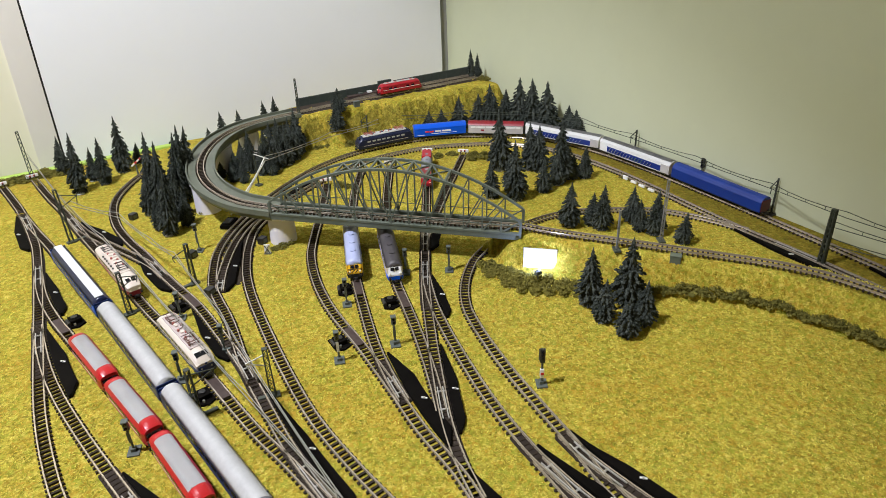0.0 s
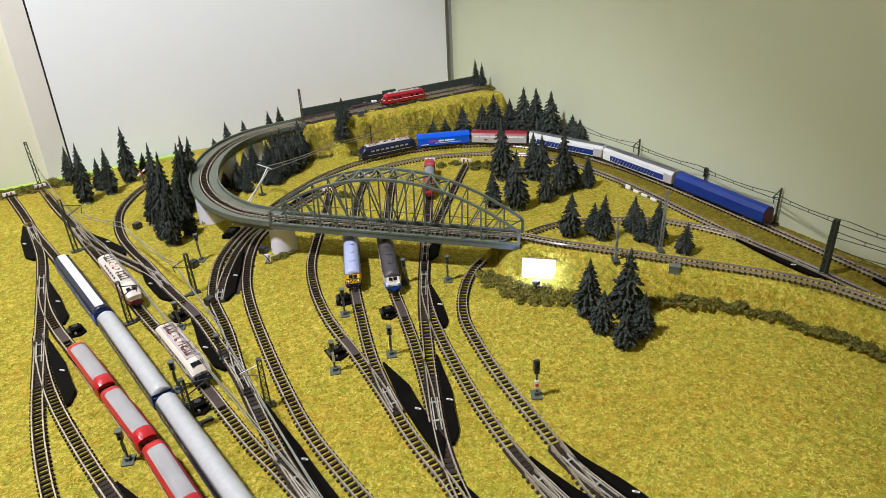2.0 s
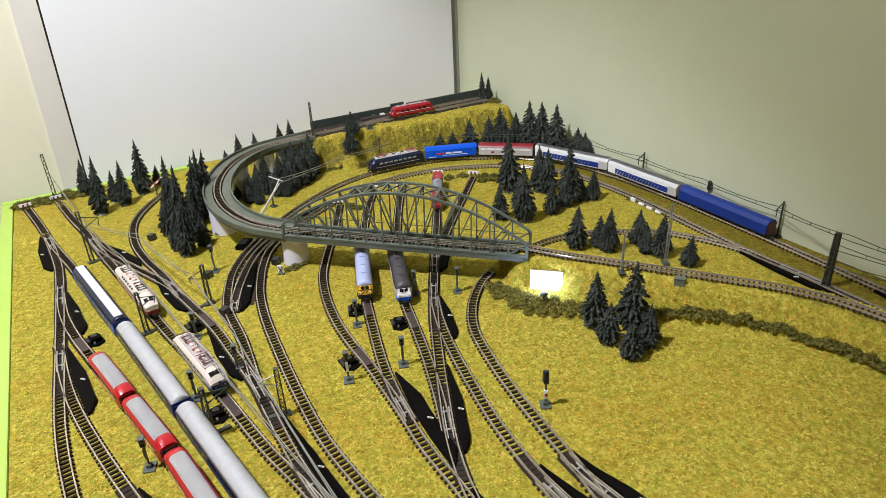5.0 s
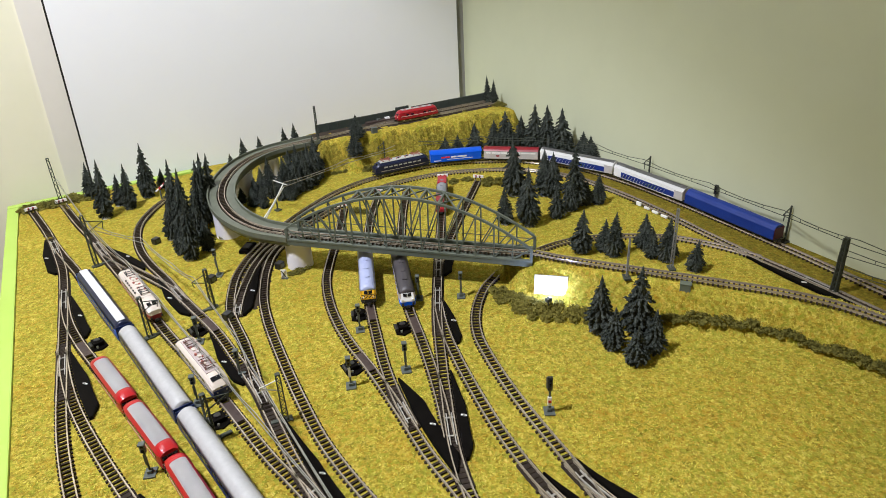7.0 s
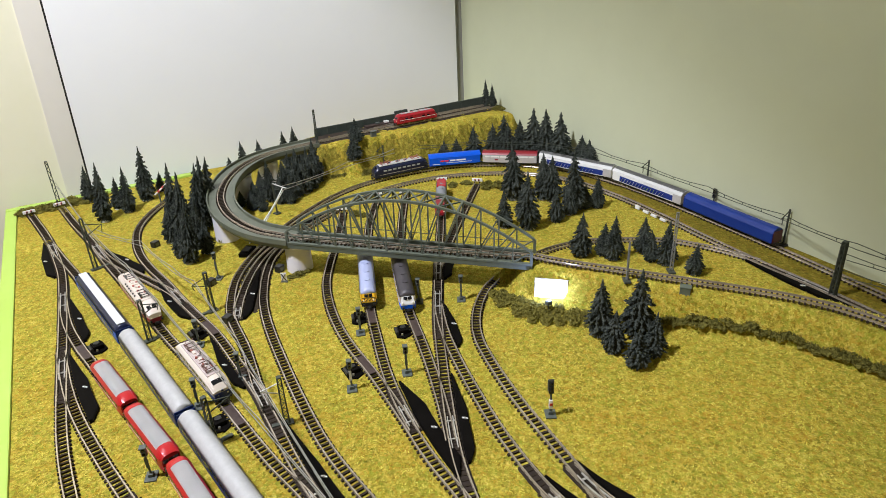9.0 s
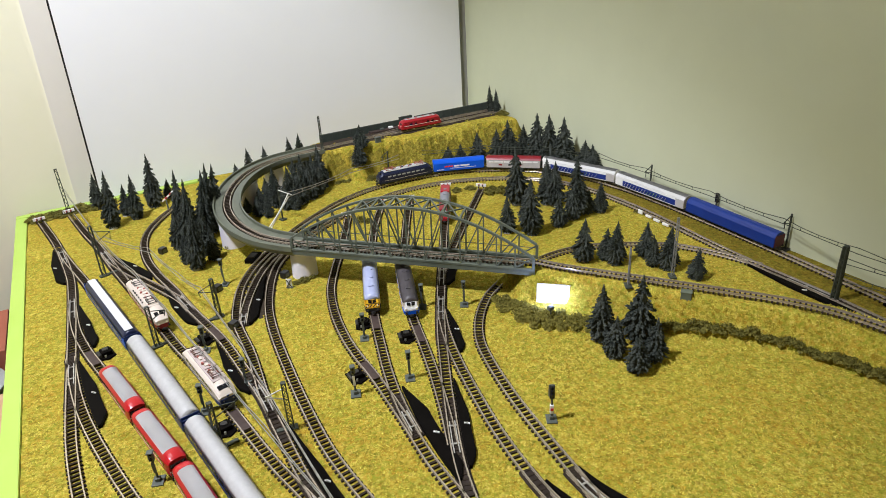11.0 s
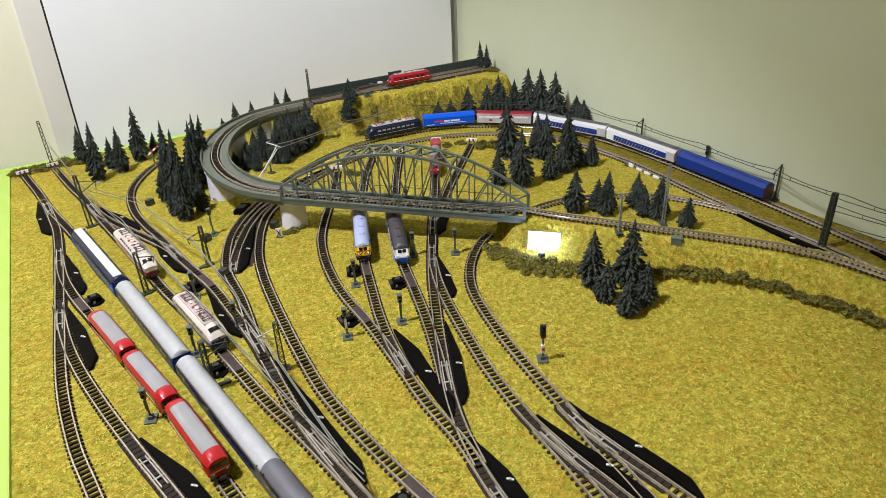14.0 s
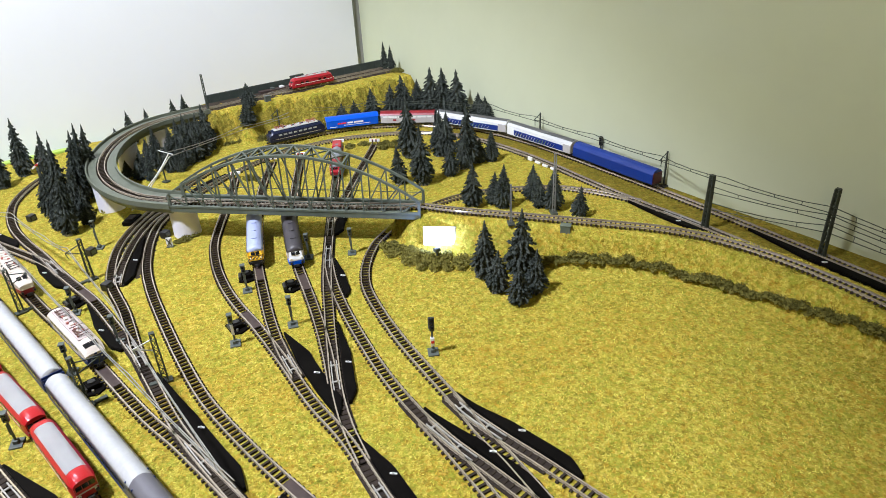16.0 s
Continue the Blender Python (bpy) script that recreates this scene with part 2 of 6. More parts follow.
def sweep(bm, line, section, close=True):
    """Sweeps a section of (side, up) pairs along a line."""
    rings = [[bm.verts.new(p + s * a + Vector((0, 0, b))) for a, b in section] for p, d, s in frames_along(line)]
    n = len(section)
    for r0, r1 in zip(rings, rings[1:]):
        for i in range(n if close else n - 1):
            bm.faces.new((r0[i], r0[(i + 1) % n], r1[(i + 1) % n], r1[i]))
    if close:
        bm.faces.new(rings[0][::-1])
        bm.faces.new(rings[-1])
    bmesh.ops.recalc_face_normals(bm, faces=bm.faces)
    return bm


# Plan of the tracks: x along the back wall, y away from the operator
RAIL_TOP, GAUGE = 0.0030, 0.0061
UPPER = 0.0285
TRACKS = {
    "siding_edge": [(0.0035, 0.884), (0.018, 0.798), (0.026, 0.718), (0.027, 0.677), (0.0245, 0.61), (0.021, 0.536), (0.0175, 0.45), (0.020, 0.388), (0.026, 0.344), (0.034, 0.29), (0.044, 0.23)],
    "coach_siding": [(0.019, 0.79), (0.027, 0.745), (0.0385, 0.69), (0.0475, 0.639), (0.0555, 0.590), (0.067, 0.532), (0.088, 0.41), (0.104, 0.316), (0.122, 0.21)],
    "railcar_siding": [(0.026, 0.65), (0.027, 0.60), (0.033, 0.558), (0.042, 0.518), (0.064, 0.42), (0.0795, 0.35), (0.087, 0.304), (0.103, 0.22)],
    "siding_branch": [(0.021, 0.555), (0.023, 0.502), (0.028, 0.460), (0.038, 0.410), (0.050, 0.360), (0.061, 0.318), (0.080, 0.24)],
    "loco_siding": [(0.0345, 0.889), (0.046, 0.818), (0.056, 0.766), (0.066, 0.70), (0.080, 0.618), (0.093, 0.535), (0.106, 0.47), (0.114, 0.416), (0.123, 0.36), (0.132, 0.32), (0.143, 0.26), (0.152, 0.21)],
    "loco_crossover": [(0.060, 0.745), (0.068, 0.708), (0.081, 0.672), (0.096, 0.636), (0.109, 0.60), (0.114, 0.575)],
    "forest_curve": [(0.16, 0.85), (0.131, 0.822), (0.108, 0.783), (0.098, 0.747), (0.0955, 0.704), (0.100, 0.663), (0.107, 0.627), (0.115, 0.575), (0.1265, 0.515), (0.131, 0.47), (0.1345, 0.426), (0.1345, 0.39), (0.135, 0.334), (0.142, 0.27), (0.15, 0.22)],
    "main_outer": [(0.56, 0.02), (0.572, 0.13), (0.584, 0.25), (0.591, 0.34), (0.595, 0.42), (0.597, 0.50), (0.595, 0.56), (0.583, 0.624), (0.560, 0.667), (0.526, 0.703), (0.474, 0.735), (0.417, 0.748), (0.359, 0.747), (0.308, 0.730), (0.257, 0.697), (0.218, 0.664), (0.186, 0.630), (0.163, 0.595), (0.149, 0.558), (0.1425, 0.528), (0.141, 0.481), (0.136, 0.43), (0.1345, 0.40)],
    "main_inner": [(0.545, 0.14), (0.553, 0.22), (0.557, 0.30), (0.557, 0.36), (0.560, 0.42), (0.565, 0.48), (0.566, 0.54), (0.559, 0.602), (0.540, 0.645), (0.508, 0.678), (0.457, 0.706), (0.415, 0.716), (0.373, 0.716), (0.326, 0.703), (0.282, 0.682), (0.238, 0.652), (0.206, 0.621), (0.189, 0.590), (0.178, 0.561), (0.170, 0.533), (0.164, 0.497), (0.1595, 0.45), (0.156, 0.399), (0.155, 0.35), (0.160, 0.30), (0.168, 0.252), (0.178, 0.20)],
    "main_link": [(0.232, 0.650), (0.205, 0.634), (0.184, 0.608), (0.168, 0.580), (0.155, 0.552), (0.146, 0.527)],
    "yard_west": [(0.300, 0.680), (0.284, 0.648), (0.263, 0.608), (0.243, 0.572), (0.227, 0.539), (0.216, 0.502), (0.210, 0.467), (0.208, 0.437), (0.208, 0.400), (0.206, 0.354), (0.203, 0.31), (0.2035, 0.27), (0.200, 0.235), (0.196, 0.19)],
    "yard_yellow": [(0.348, 0.695), (0.309, 0.631), (0.269, 0.548), (0.244, 0.486), (0.228, 0.436), (0.217, 0.398), (0.210, 0.365), (0.206, 0.335)],
    "yard_blue": [(0.378, 0.684), (0.340, 0.618), (0.290, 0.522), (0.269, 0.467), (0.253, 0.411), (0.243, 0.378), (0.231, 0.343), (0.220, 0.315)],
    "yard_straight": [(0.430, 0.690), (0.392, 0.626), (0.323, 0.511), (0.281, 0.438), (0.252, 0.380), (0.236, 0.346), (0.219, 0.308), (0.209, 0.278), (0.203, 0.25)],
    "yard_east": [(0.310, 0.489), (0.322, 0.509), (0.340, 0.530), (0.391, 0.587), (0.463, 0.665)],
    "yard_fan": [(0.292, 0.458), (0.277, 0.422), (0.266, 0.386), (0.2565, 0.345), (0.249, 0.305), (0.2450, 0.265), (0.2455, 0.240), (0.2465, 0.226), (0.249, 0.207), (0.2515, 0.185), (0.2555, 0.155), (0.260, 0.12)],
    "south_main": [(0.2665, 0.262), (0.2660, 0.245), (0.2675, 0.229), (0.270, 0.211), (0.2725, 0.196), (0.275, 0.178), (0.279, 0.150), (0.284, 0.12)],
    "fan_branch": [(0.2435, 0.255), (0.2425, 0.232), (0.2410, 0.212), (0.2395, 0.195), (0.236, 0.170), (0.231, 0.14)],
    "south_loop": [(0.559, 0.36), (0.551, 0.388), (0.540, 0.413), (0.522, 0.438), (0.479, 0.468), (0.447, 0.480), (0.413, 0.481), (0.378, 0.473), (0.354, 0.464), (0.332, 0.450), (0.310, 0.427), (0.294, 0.401), (0.285, 0.373), (0.277, 0.335), (0.272, 0.300), (0.267, 0.255), (0.263, 0.229), (0.262, 0.208), (0.260, 0.191), (0.256, 0.16), (0.250, 0.12)],
}
EMBANKMENT = [(0.372, 0.435, UPPER), (0.386, 0.412, UPPER), (0.412, 0.377, UPPER), (0.437, 0.343, UPPER), (0.462, 0.312, UPPER - 0.001), (0.482, 0.283, UPPER - 0.001), (0.498, 0.252, UPPER - 0.002), (0.507, 0.21, UPPER - 0.003), (0.508, 0.17, UPPER - 0.004), (0.503, 0.12, UPPER - 0.005), (0.49, 0.06, UPPER - 0.006)]
BRIDGE_A, BRIDGE_B = Vector((0.2165, 0.583, 0.0335)), Vector((0.3715, 0.4365, UPPER))
RAMP = [(0.2165, 0.583, 0.0335), (0.2055, 0.5945, 0.0343), (0.193, 0.612, 0.035), (0.183, 0.641, 0.0355), (0.179, 0.675, 0.036), (0.1825, 0.711, 0.0365), (0.1945, 0.748, 0.037), (0.2125, 0.780, 0.0375), (0.236, 0.805, 0.038), (0.263, 0.820, 0.0385), (0.290, 0.8245, 0.039), (0.325, 0.8265, 0.0393), (0.360, 0.8285, 0.0395), (0.395, 0.830, 0.0395), (0.445, 0.828, 0.0395), (0.515, 0.827, 0.0395), (0.598, 0.829, 0.0395)]


def sleeper_mesh():
    bm = boxed(-0.0007, 0.0007, -0.0047, 0.0047, 0.0002, 0.0014, 0.0)
    for y in (-GAUGE / 2, GAUGE / 2):
        box(bm, -0.0005, 0.0005, y - 0.0007, y + 0.0007, 0.0014, 0.0017)
    me = bpy.data.meshes.new("sleeper")
    bm.to_mesh(me)
    bm.free()
    me.materials.append(SLEEPER)
    return me


SLEEPER_MESH = sleeper_mesh()
LINES = {}


def rails(parent, line):
    for side in (-1, 1):
        c = side * GAUGE / 2
        section = [(c - 0.0005, 0.0014), (c + 0.0005, 0.0014), (c + 0.00018, 0.0019), (c + 0.00040, 0.0025), (c + 0.00040, RAIL_TOP), (c - 0.00040, RAIL_TOP), (c - 0.00040, 0.0025), (c - 0.00018, 0.0019)]
        part("rail", sweep(bmesh.new(), line, section), RAIL, parent, "nickel rail")


def track(key, points, label, spacing=0.0040):
    """A length of track: two rails and its sleepers."""
    line = spline(points, 0.004)
    LINES[key] = line
    tr = thing("railway_track", Matrix(), label, "railway track", "model railway tracks")
    rails(tr, line)
    near = spline(points, spacing)
    for i, (p, d, s) in enumerate(frames_along(near)):
        ob = new("sleeper", SLEEPER_MESH)
        ob.parent = tr
        ob.matrix_basis = Matrix.Translation(p) @ Matrix.Rotation(math.atan2(d.y, d.x), 4, "Z")
    return tr


# ---- the room and the board ----
def line_distance(x, y, line):
    best, at, side = 9.0, line[0], 1
    q = Vector((x, y))
    for a, b in zip(line, line[1:]):
        d = b.xy - a.xy
        t = max(0.0, min(1.0, (q - a.xy).dot(d) / d.length_squared))
        e = q - (a.xy + d * t)
        if e.length < best:
            best, at = e.length, a.lerp(b, t)
            side = 1 if d.x * e.y - d.y * e.x > 0 else -1
    return best, at, side


EMB_LINE = spline(EMBANKMENT, 0.012)


def smooth01(t):
    t = max(0.0, min(1.0, t))
    return t * t * (3 - 2 * t)


def cliff_front(x):
    """Foot of the flocked cliff under the upper line, with blocky bulges."""
    block = noise.cell(Vector((x * 30, 2.5, 0)))
    return 0.004 * noise.noise(Vector((x * 55, 1.7, 0))) + 0.0035 * (block - 0.5) + float(np.interp(x, [0.30, 0.335, 0.372, 0.41, 0.46, 0.52, 0.57, 0.62], [0.806, 0.800, 0.792, 0.787, 0.785, 0.784, 0.778, 0.770]))


def ground_height(x, y):
    z = 0.0
    d, at, side = line_distance(x, y, EMB_LINE)
    run = 0.013 if side < 0 else 0.035
    z = max(z, (at.z - 0.0008) * (1 - smooth01((d - 0.0095) / run)))
    if x > 0.318 and y > 0.74:
        foot = cliff_front(x)
        u = (y - foot) / 0.016
        rise = float(np.interp(u, [0, 0.22, 0.42, 0.8, 1.0], [0, 0.42, 0.50, 0.96, 1.0]))
        step = 0.0
        end = smooth01((x - 0.318) / 0.007)
        east = 1 - 0.6 * smooth01((x - 0.598) / 0.014)
        behind = 1 - smooth01((y - 0.858) / 0.006)
        z = max(z, 0.0375 * max(rise, step) * end * east * behind)
        z = max(z, 0.019 * (1 - smooth01((Vector((x - 0.363, (y - 0.792) * 1.3)).length - 0.007) / 0.007)))
    return z


SOIL = worn("dark_track_soil", (0.022, 0.018, 0.014), (0.060, 0.046, 0.030), 380, 0.95, 0, 0.1, 0.0006)
FAN_LINE = spline([(0.238, 0.668), (0.210, 0.640), (0.187, 0.605), (0.171, 0.570), (0.162, 0.545)], 0.01)
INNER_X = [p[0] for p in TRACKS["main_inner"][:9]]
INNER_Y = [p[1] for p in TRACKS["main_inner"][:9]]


def ground_mesh():
    bm = bmesh.new()
    xs = np.linspace(-0.0112, 0.6140, 165)
    ys = np.arange(-0.10, 0.9301, 0.0038)
    rows = []
    for y in ys:
        row = []
        for x in xs:
            z = ground_height(x, y)
            n = noise.fractal(Vector((x * 90, y * 90, 0.3)), 1.0, 2.0, 3)
            big = noise.noise(Vector((x * 22, y * 22, 7.0)))
            rough = 0.00022 if z < 0.001 else 0.0009
            row.append(bm.verts.new((x, y, z + rough * n + (0.0016 * big if 0.003 < z < 0.0270 or (z < 0.037 and y > 0.76) else 0.0))))
        rows.append(row)
    for r0, r1 in zip(rows, rows[1:]):
        for a, b, c, d in zip(r0, r0[1:], r1[1:], r1):
            bm.faces.new((a, b, c, d))
    for f in bm.faces:
        c = f.calc_center_median()
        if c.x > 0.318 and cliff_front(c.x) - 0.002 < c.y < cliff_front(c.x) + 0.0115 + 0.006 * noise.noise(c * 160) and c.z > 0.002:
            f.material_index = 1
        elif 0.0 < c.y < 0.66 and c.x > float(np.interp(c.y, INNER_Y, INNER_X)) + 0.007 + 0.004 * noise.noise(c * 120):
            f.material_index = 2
        elif 0.51 < c.y < 0.68 and line_distance(c.x, c.y, FAN_LINE)[0] < 0.0125 + 0.002 * noise.noise(c * 150):
            f.material_index = 3
    return bm


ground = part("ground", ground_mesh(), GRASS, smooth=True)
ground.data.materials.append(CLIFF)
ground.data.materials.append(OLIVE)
ground.data.materials.append(SOIL)
tagged(ground, "yellow-green flocked grass mat with an embankment and a cliff", "ground", kind="structure")

def fibre_material():
    m = node_mat("grass_fibre_mat", (0.4, 0.34, 0.04), 0.85, 0, 0.15)
    geo = m.node_tree.nodes.new("ShaderNodeNewGeometry")
    tone = ramp_node(m, geo.outputs["Random Per Island"], [(0.0, (0.20, 0.18, 0.016)), (0.20, (0.35, 0.33, 0.028)), (0.46, (0.53, 0.47, 0.060)), (0.74, (0.66, 0.57, 0.10)), (0.90, (0.56, 0.43, 0.05)), (1.0, (0.48, 0.29, 0.025))])
    a = tone.outputs[0]
    tc = m.node_tree.nodes.new("ShaderNodeTexCoord")
    for scale, cut, tints in ((300, 0.80, ((0.17, 0.20, 0.014), (0.50, 0.31, 0.025), (0.11, 0.11, 0.010))), (520, 0.78, ((0.20, 0.23, 0.016), (0.46, 0.28, 0.025), (0.68, 0.60, 0.11)))):
        cells = m.node_tree.nodes.new("ShaderNodeTexVoronoi")
        cells.inputs["Scale"].default_value = scale
        m.node_tree.links.new(tc.outputs["Object"], cells.inputs["Vector"])
        rgb = m.node_tree.nodes.new("ShaderNodeSeparateColor")
        m.node_tree.links.new(cells.outputs["Color"], rgb.inputs[0])
        for channel, tint in enumerate(tints):
            k = ramp_node(m, rgb.outputs[channel], [(cut, (0, 0, 0)), (cut + 0.06, (0.72, 0.72, 0.72))])
            a = mixed(m, k.outputs[0], a, tint)
    for scale, lo, amount, tint in ((60, 0.52, 0.35, (0.34, 0.35, 0.03)), (25, 0.52, 0.25, (0.52, 0.40, 0.04))):
        n = noise_node(m, scale, 3, 0.6)
        k = ramp_node(m, n.outputs["Fac"], [(lo, (0, 0, 0)), (lo + 0.12, (amount, amount, amount))])
        a = mixed(m, k.outputs[0], a, tint)
    coloured(m, a)
    return m


def grass_fibres(count):
    """Short flock fibres lying over each other on the mat, clear of the tracks."""
    rs = np.random.RandomState(4)
    pts = np.concatenate([np.array([(p.x, p.y) for p in spline(q, 0.003)]) for q in TRACKS.values()])
    nx, ny = 330, 520
    grid = np.zeros((nx, ny), bool)
    for dx in np.arange(-0.006, 0.0061, 0.0015):
        for dy in np.arange(-0.006, 0.0061, 0.0015):
            if dx * dx + dy * dy < 0.0060 ** 2:
                gx = ((pts[:, 0] + dx + 0.01) / 0.002).astype(int).clip(0, nx - 1)
                gy = ((pts[:, 1] + dy + 0.10) / 0.002).astype(int).clip(0, ny - 1)
                grid[gx, gy] = True
    heights = np.array([[ground_height(0.004 * i - 0.01, 0.004 * j - 0.10) for j in range(262)] for i in range(157)])
    xy = np.stack([rs.uniform(-0.0085, 0.610, count), rs.uniform(0.10, 0.925, count)], 1)
    cell = ((xy + (0.01, 0.10)) / 0.002).astype(int)
    xy = xy[~grid[cell[:, 0].clip(0, nx - 1), cell[:, 1].clip(0, ny - 1)]]
    g = (xy + (0.01, 0.10)) / 0.004
    i0, f = g.astype(int), g - g.astype(int)
    i0 = np.minimum(i0, (155, 260))
    h = sum(heights[i0[:, 0] + a, i0[:, 1] + b] * (f[:, 0] if a else 1 - f[:, 0]) * (f[:, 1] if b else 1 - f[:, 1]) for a in (0, 1) for b in (0, 1))
    fan = np.array([(p.x, p.y) for p in FAN_LINE])
    soil = (((xy[:, None, :] - fan[None]) ** 2).sum(2).min(1) < 0.0135 ** 2)
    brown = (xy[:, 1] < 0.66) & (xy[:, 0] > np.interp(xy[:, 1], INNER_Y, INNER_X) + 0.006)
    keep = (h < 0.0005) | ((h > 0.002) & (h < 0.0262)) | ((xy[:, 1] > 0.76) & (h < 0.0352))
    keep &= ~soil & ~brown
    xy, h = xy[keep], h[keep]
    n = len(xy)
    a = rs.uniform(0, 2 * math.pi, n)
    length, width = rs.uniform(0.0012, 0.0026, n), rs.uniform(0.0004, 0.0009, n)
    tilt = rs.uniform(0.08, 0.58, n)
    d = np.stack([np.cos(a), np.sin(a)], 1)
    side = np.stack([-d[:, 1], d[:, 0]], 1)
    low = np.column_stack([xy, h + 0.0002])
    v = np.empty((n, 3, 3))
    v[:, 0] = low + np.column_stack([side * width[:, None] / 2, np.zeros(n)])
    v[:, 1] = low - np.column_stack([side * width[:, None] / 2, rs.uniform(-1, 1, n) * 0.0002])
    v[:, 2] = low + np.column_stack([d * (length * np.cos(tilt))[:, None], length * np.sin(tilt)])
    me = bpy.data.meshes.new("grass_fibres")
    me.from_pydata(v.reshape(-1, 3).tolist(), [], np.arange(3 * n).reshape(-1, 3).tolist())
    me.materials.append(fibre_material())
    return tagged(new("grass_fibres", me), "short yellow-green flock fibres covering the grass mat", "grass", kind="stuff")


grass_fibres(190000)

board = thing("layout_board", Matrix(), "lime green painted baseboard with a raised rim", "board")
part("board_plate", boxed(-0.0235, 0.6145, -0.11, 0.937, -0.03, -0.003, 0.0008), LIME, board)
part("side_rim", boxed(-0.0230, -0.0113, -0.11, 0.914, -0.0029, 0.0022, 0.001), LIME, board)
part("back_rim", boxed(-0.0230, 0.20, 0.9142, 0.9240, -0.0029, 0.0026, 0.001), LIME, board)

# grey stands for the shade in the gap between white panel and east wall
CORNERSHADE = worn("corner_shade_grey", (0.24, 0.24, 0.23), (0.28, 0.28, 0.26), 30, 0.8)

# Walls: the back wall has a cream part, a strip painted grey for shade, a dark gap and a white panel
CEIL, FLOOR = 1.62, -0.78
JOINT, LEAN = 0.0692, 0.027    # the joint's place at board height, and how far it leans for each metre up


def wall_panel(x0, lean0, x1, lean1, y0):
    """A wall panel whose side edges may lean."""
    bm = bmesh.new()
    ring = [(x0 + lean0 * FLOOR, FLOOR), (x1 + lean1 * FLOOR, FLOOR), (x1 + lean1 * CEIL, CEIL), (x0 + lean0 * CEIL, CEIL)]
    a, b = ([bm.verts.new((x, y, z)) for x, z in ring] for y in (y0, 1.0))
    bm.faces.new(a)
    bm.faces.new(b[::-1])
    for k in range(4):
        bm.faces.new((a[k], b[k], b[(k + 1) % 4], a[(k + 1) % 4]))
    bmesh.ops.recalc_face_normals(bm, faces=bm.faces)
    return bm


tagged(part("wall_north_white", wall_panel(JOINT + 0.0010, LEAN, 0.6045, 0, 0.940), WALL_WHITE), "smooth white wall panel behind the layout", "wall", kind="structure")
tagged(part("wall_gap", wall_panel(JOINT - 0.0010, LEAN, JOINT + 0.0010, LEAN, 0.9425), BLACK), "narrow black gap between wall panels", "wall gap", kind="structure")
tagged(part("wall_corner_strip", boxed(0.6045, 0.72, 0.9455, 1.0, FLOOR, CEIL), CORNERSHADE), "strip toned dark grey for the shaded gap in the wall corner", "wall", kind="structure")
tagged(part("wall_north_strip", wall_panel(JOINT - 0.0270, LEAN, JOINT - 0.0010, LEAN, 0.940), SHADED_STRIP), "narrow wall strip with its shade painted in as grey", "wall", kind="structure")
tagged(part("wall_north_cream", wall_panel(-2.3, 0, JOINT - 0.0270, LEAN, 0.943), WALL_CREAM), "pale cream painted wall", "wall", kind="structure")
east = part("wall_east", prism([(0.6185, 0.9453), (0.70, 0.9453), (0.70, -2.6), (0.552, -2.6)], FLOOR, CEIL), WALL_GREEN)
tagged(east, "pale yellow-green painted wall beside the layout", "wall", kind="structure")
# unseen west and south walls and ceiling, toned dark to cut bounced light
tagged(part("wall_west", boxed(-2.4, -2.3, -2.6, 1.0, FLOOR, CEIL), ROOM_BEIGE), "unseen beige wall toned to bounce little light", "wall", kind="structure")
tagged(part("wall_south", boxed(-2.4, 0.70, -2.7, -2.6, FLOOR, CEIL), ROOM_BEIGE), "unseen beige wall toned to bounce little light", "wall", kind="structure")
tagged(part("ceiling", boxed(-2.4, 0.72, -2.7, 1.0, CEIL, CEIL + 0.1), ROOM_BEIGE), "unseen beige ceiling toned to bounce little light", "ceiling", kind="structure")
FLOORMAT = worn("wood_floor", (0.20, 0.13, 0.08), (0.28, 0.19, 0.12), 14, 0.5)
tagged(part("floor", boxed(-2.4, 0.72, -2.7, 1.0, FLOOR - 0.1, FLOOR), FLOORMAT), "plain brown floor", "floor", kind="structure")

# ---- tracks ----
for key, pts in TRACKS.items():
    track(key, pts, "model railway track with nickel rails and brown sleepers")
track("embankment", [(x, y, z) for x, y, z in EMBANKMENT], "model railway track along the top of the embankment", 0.0036)


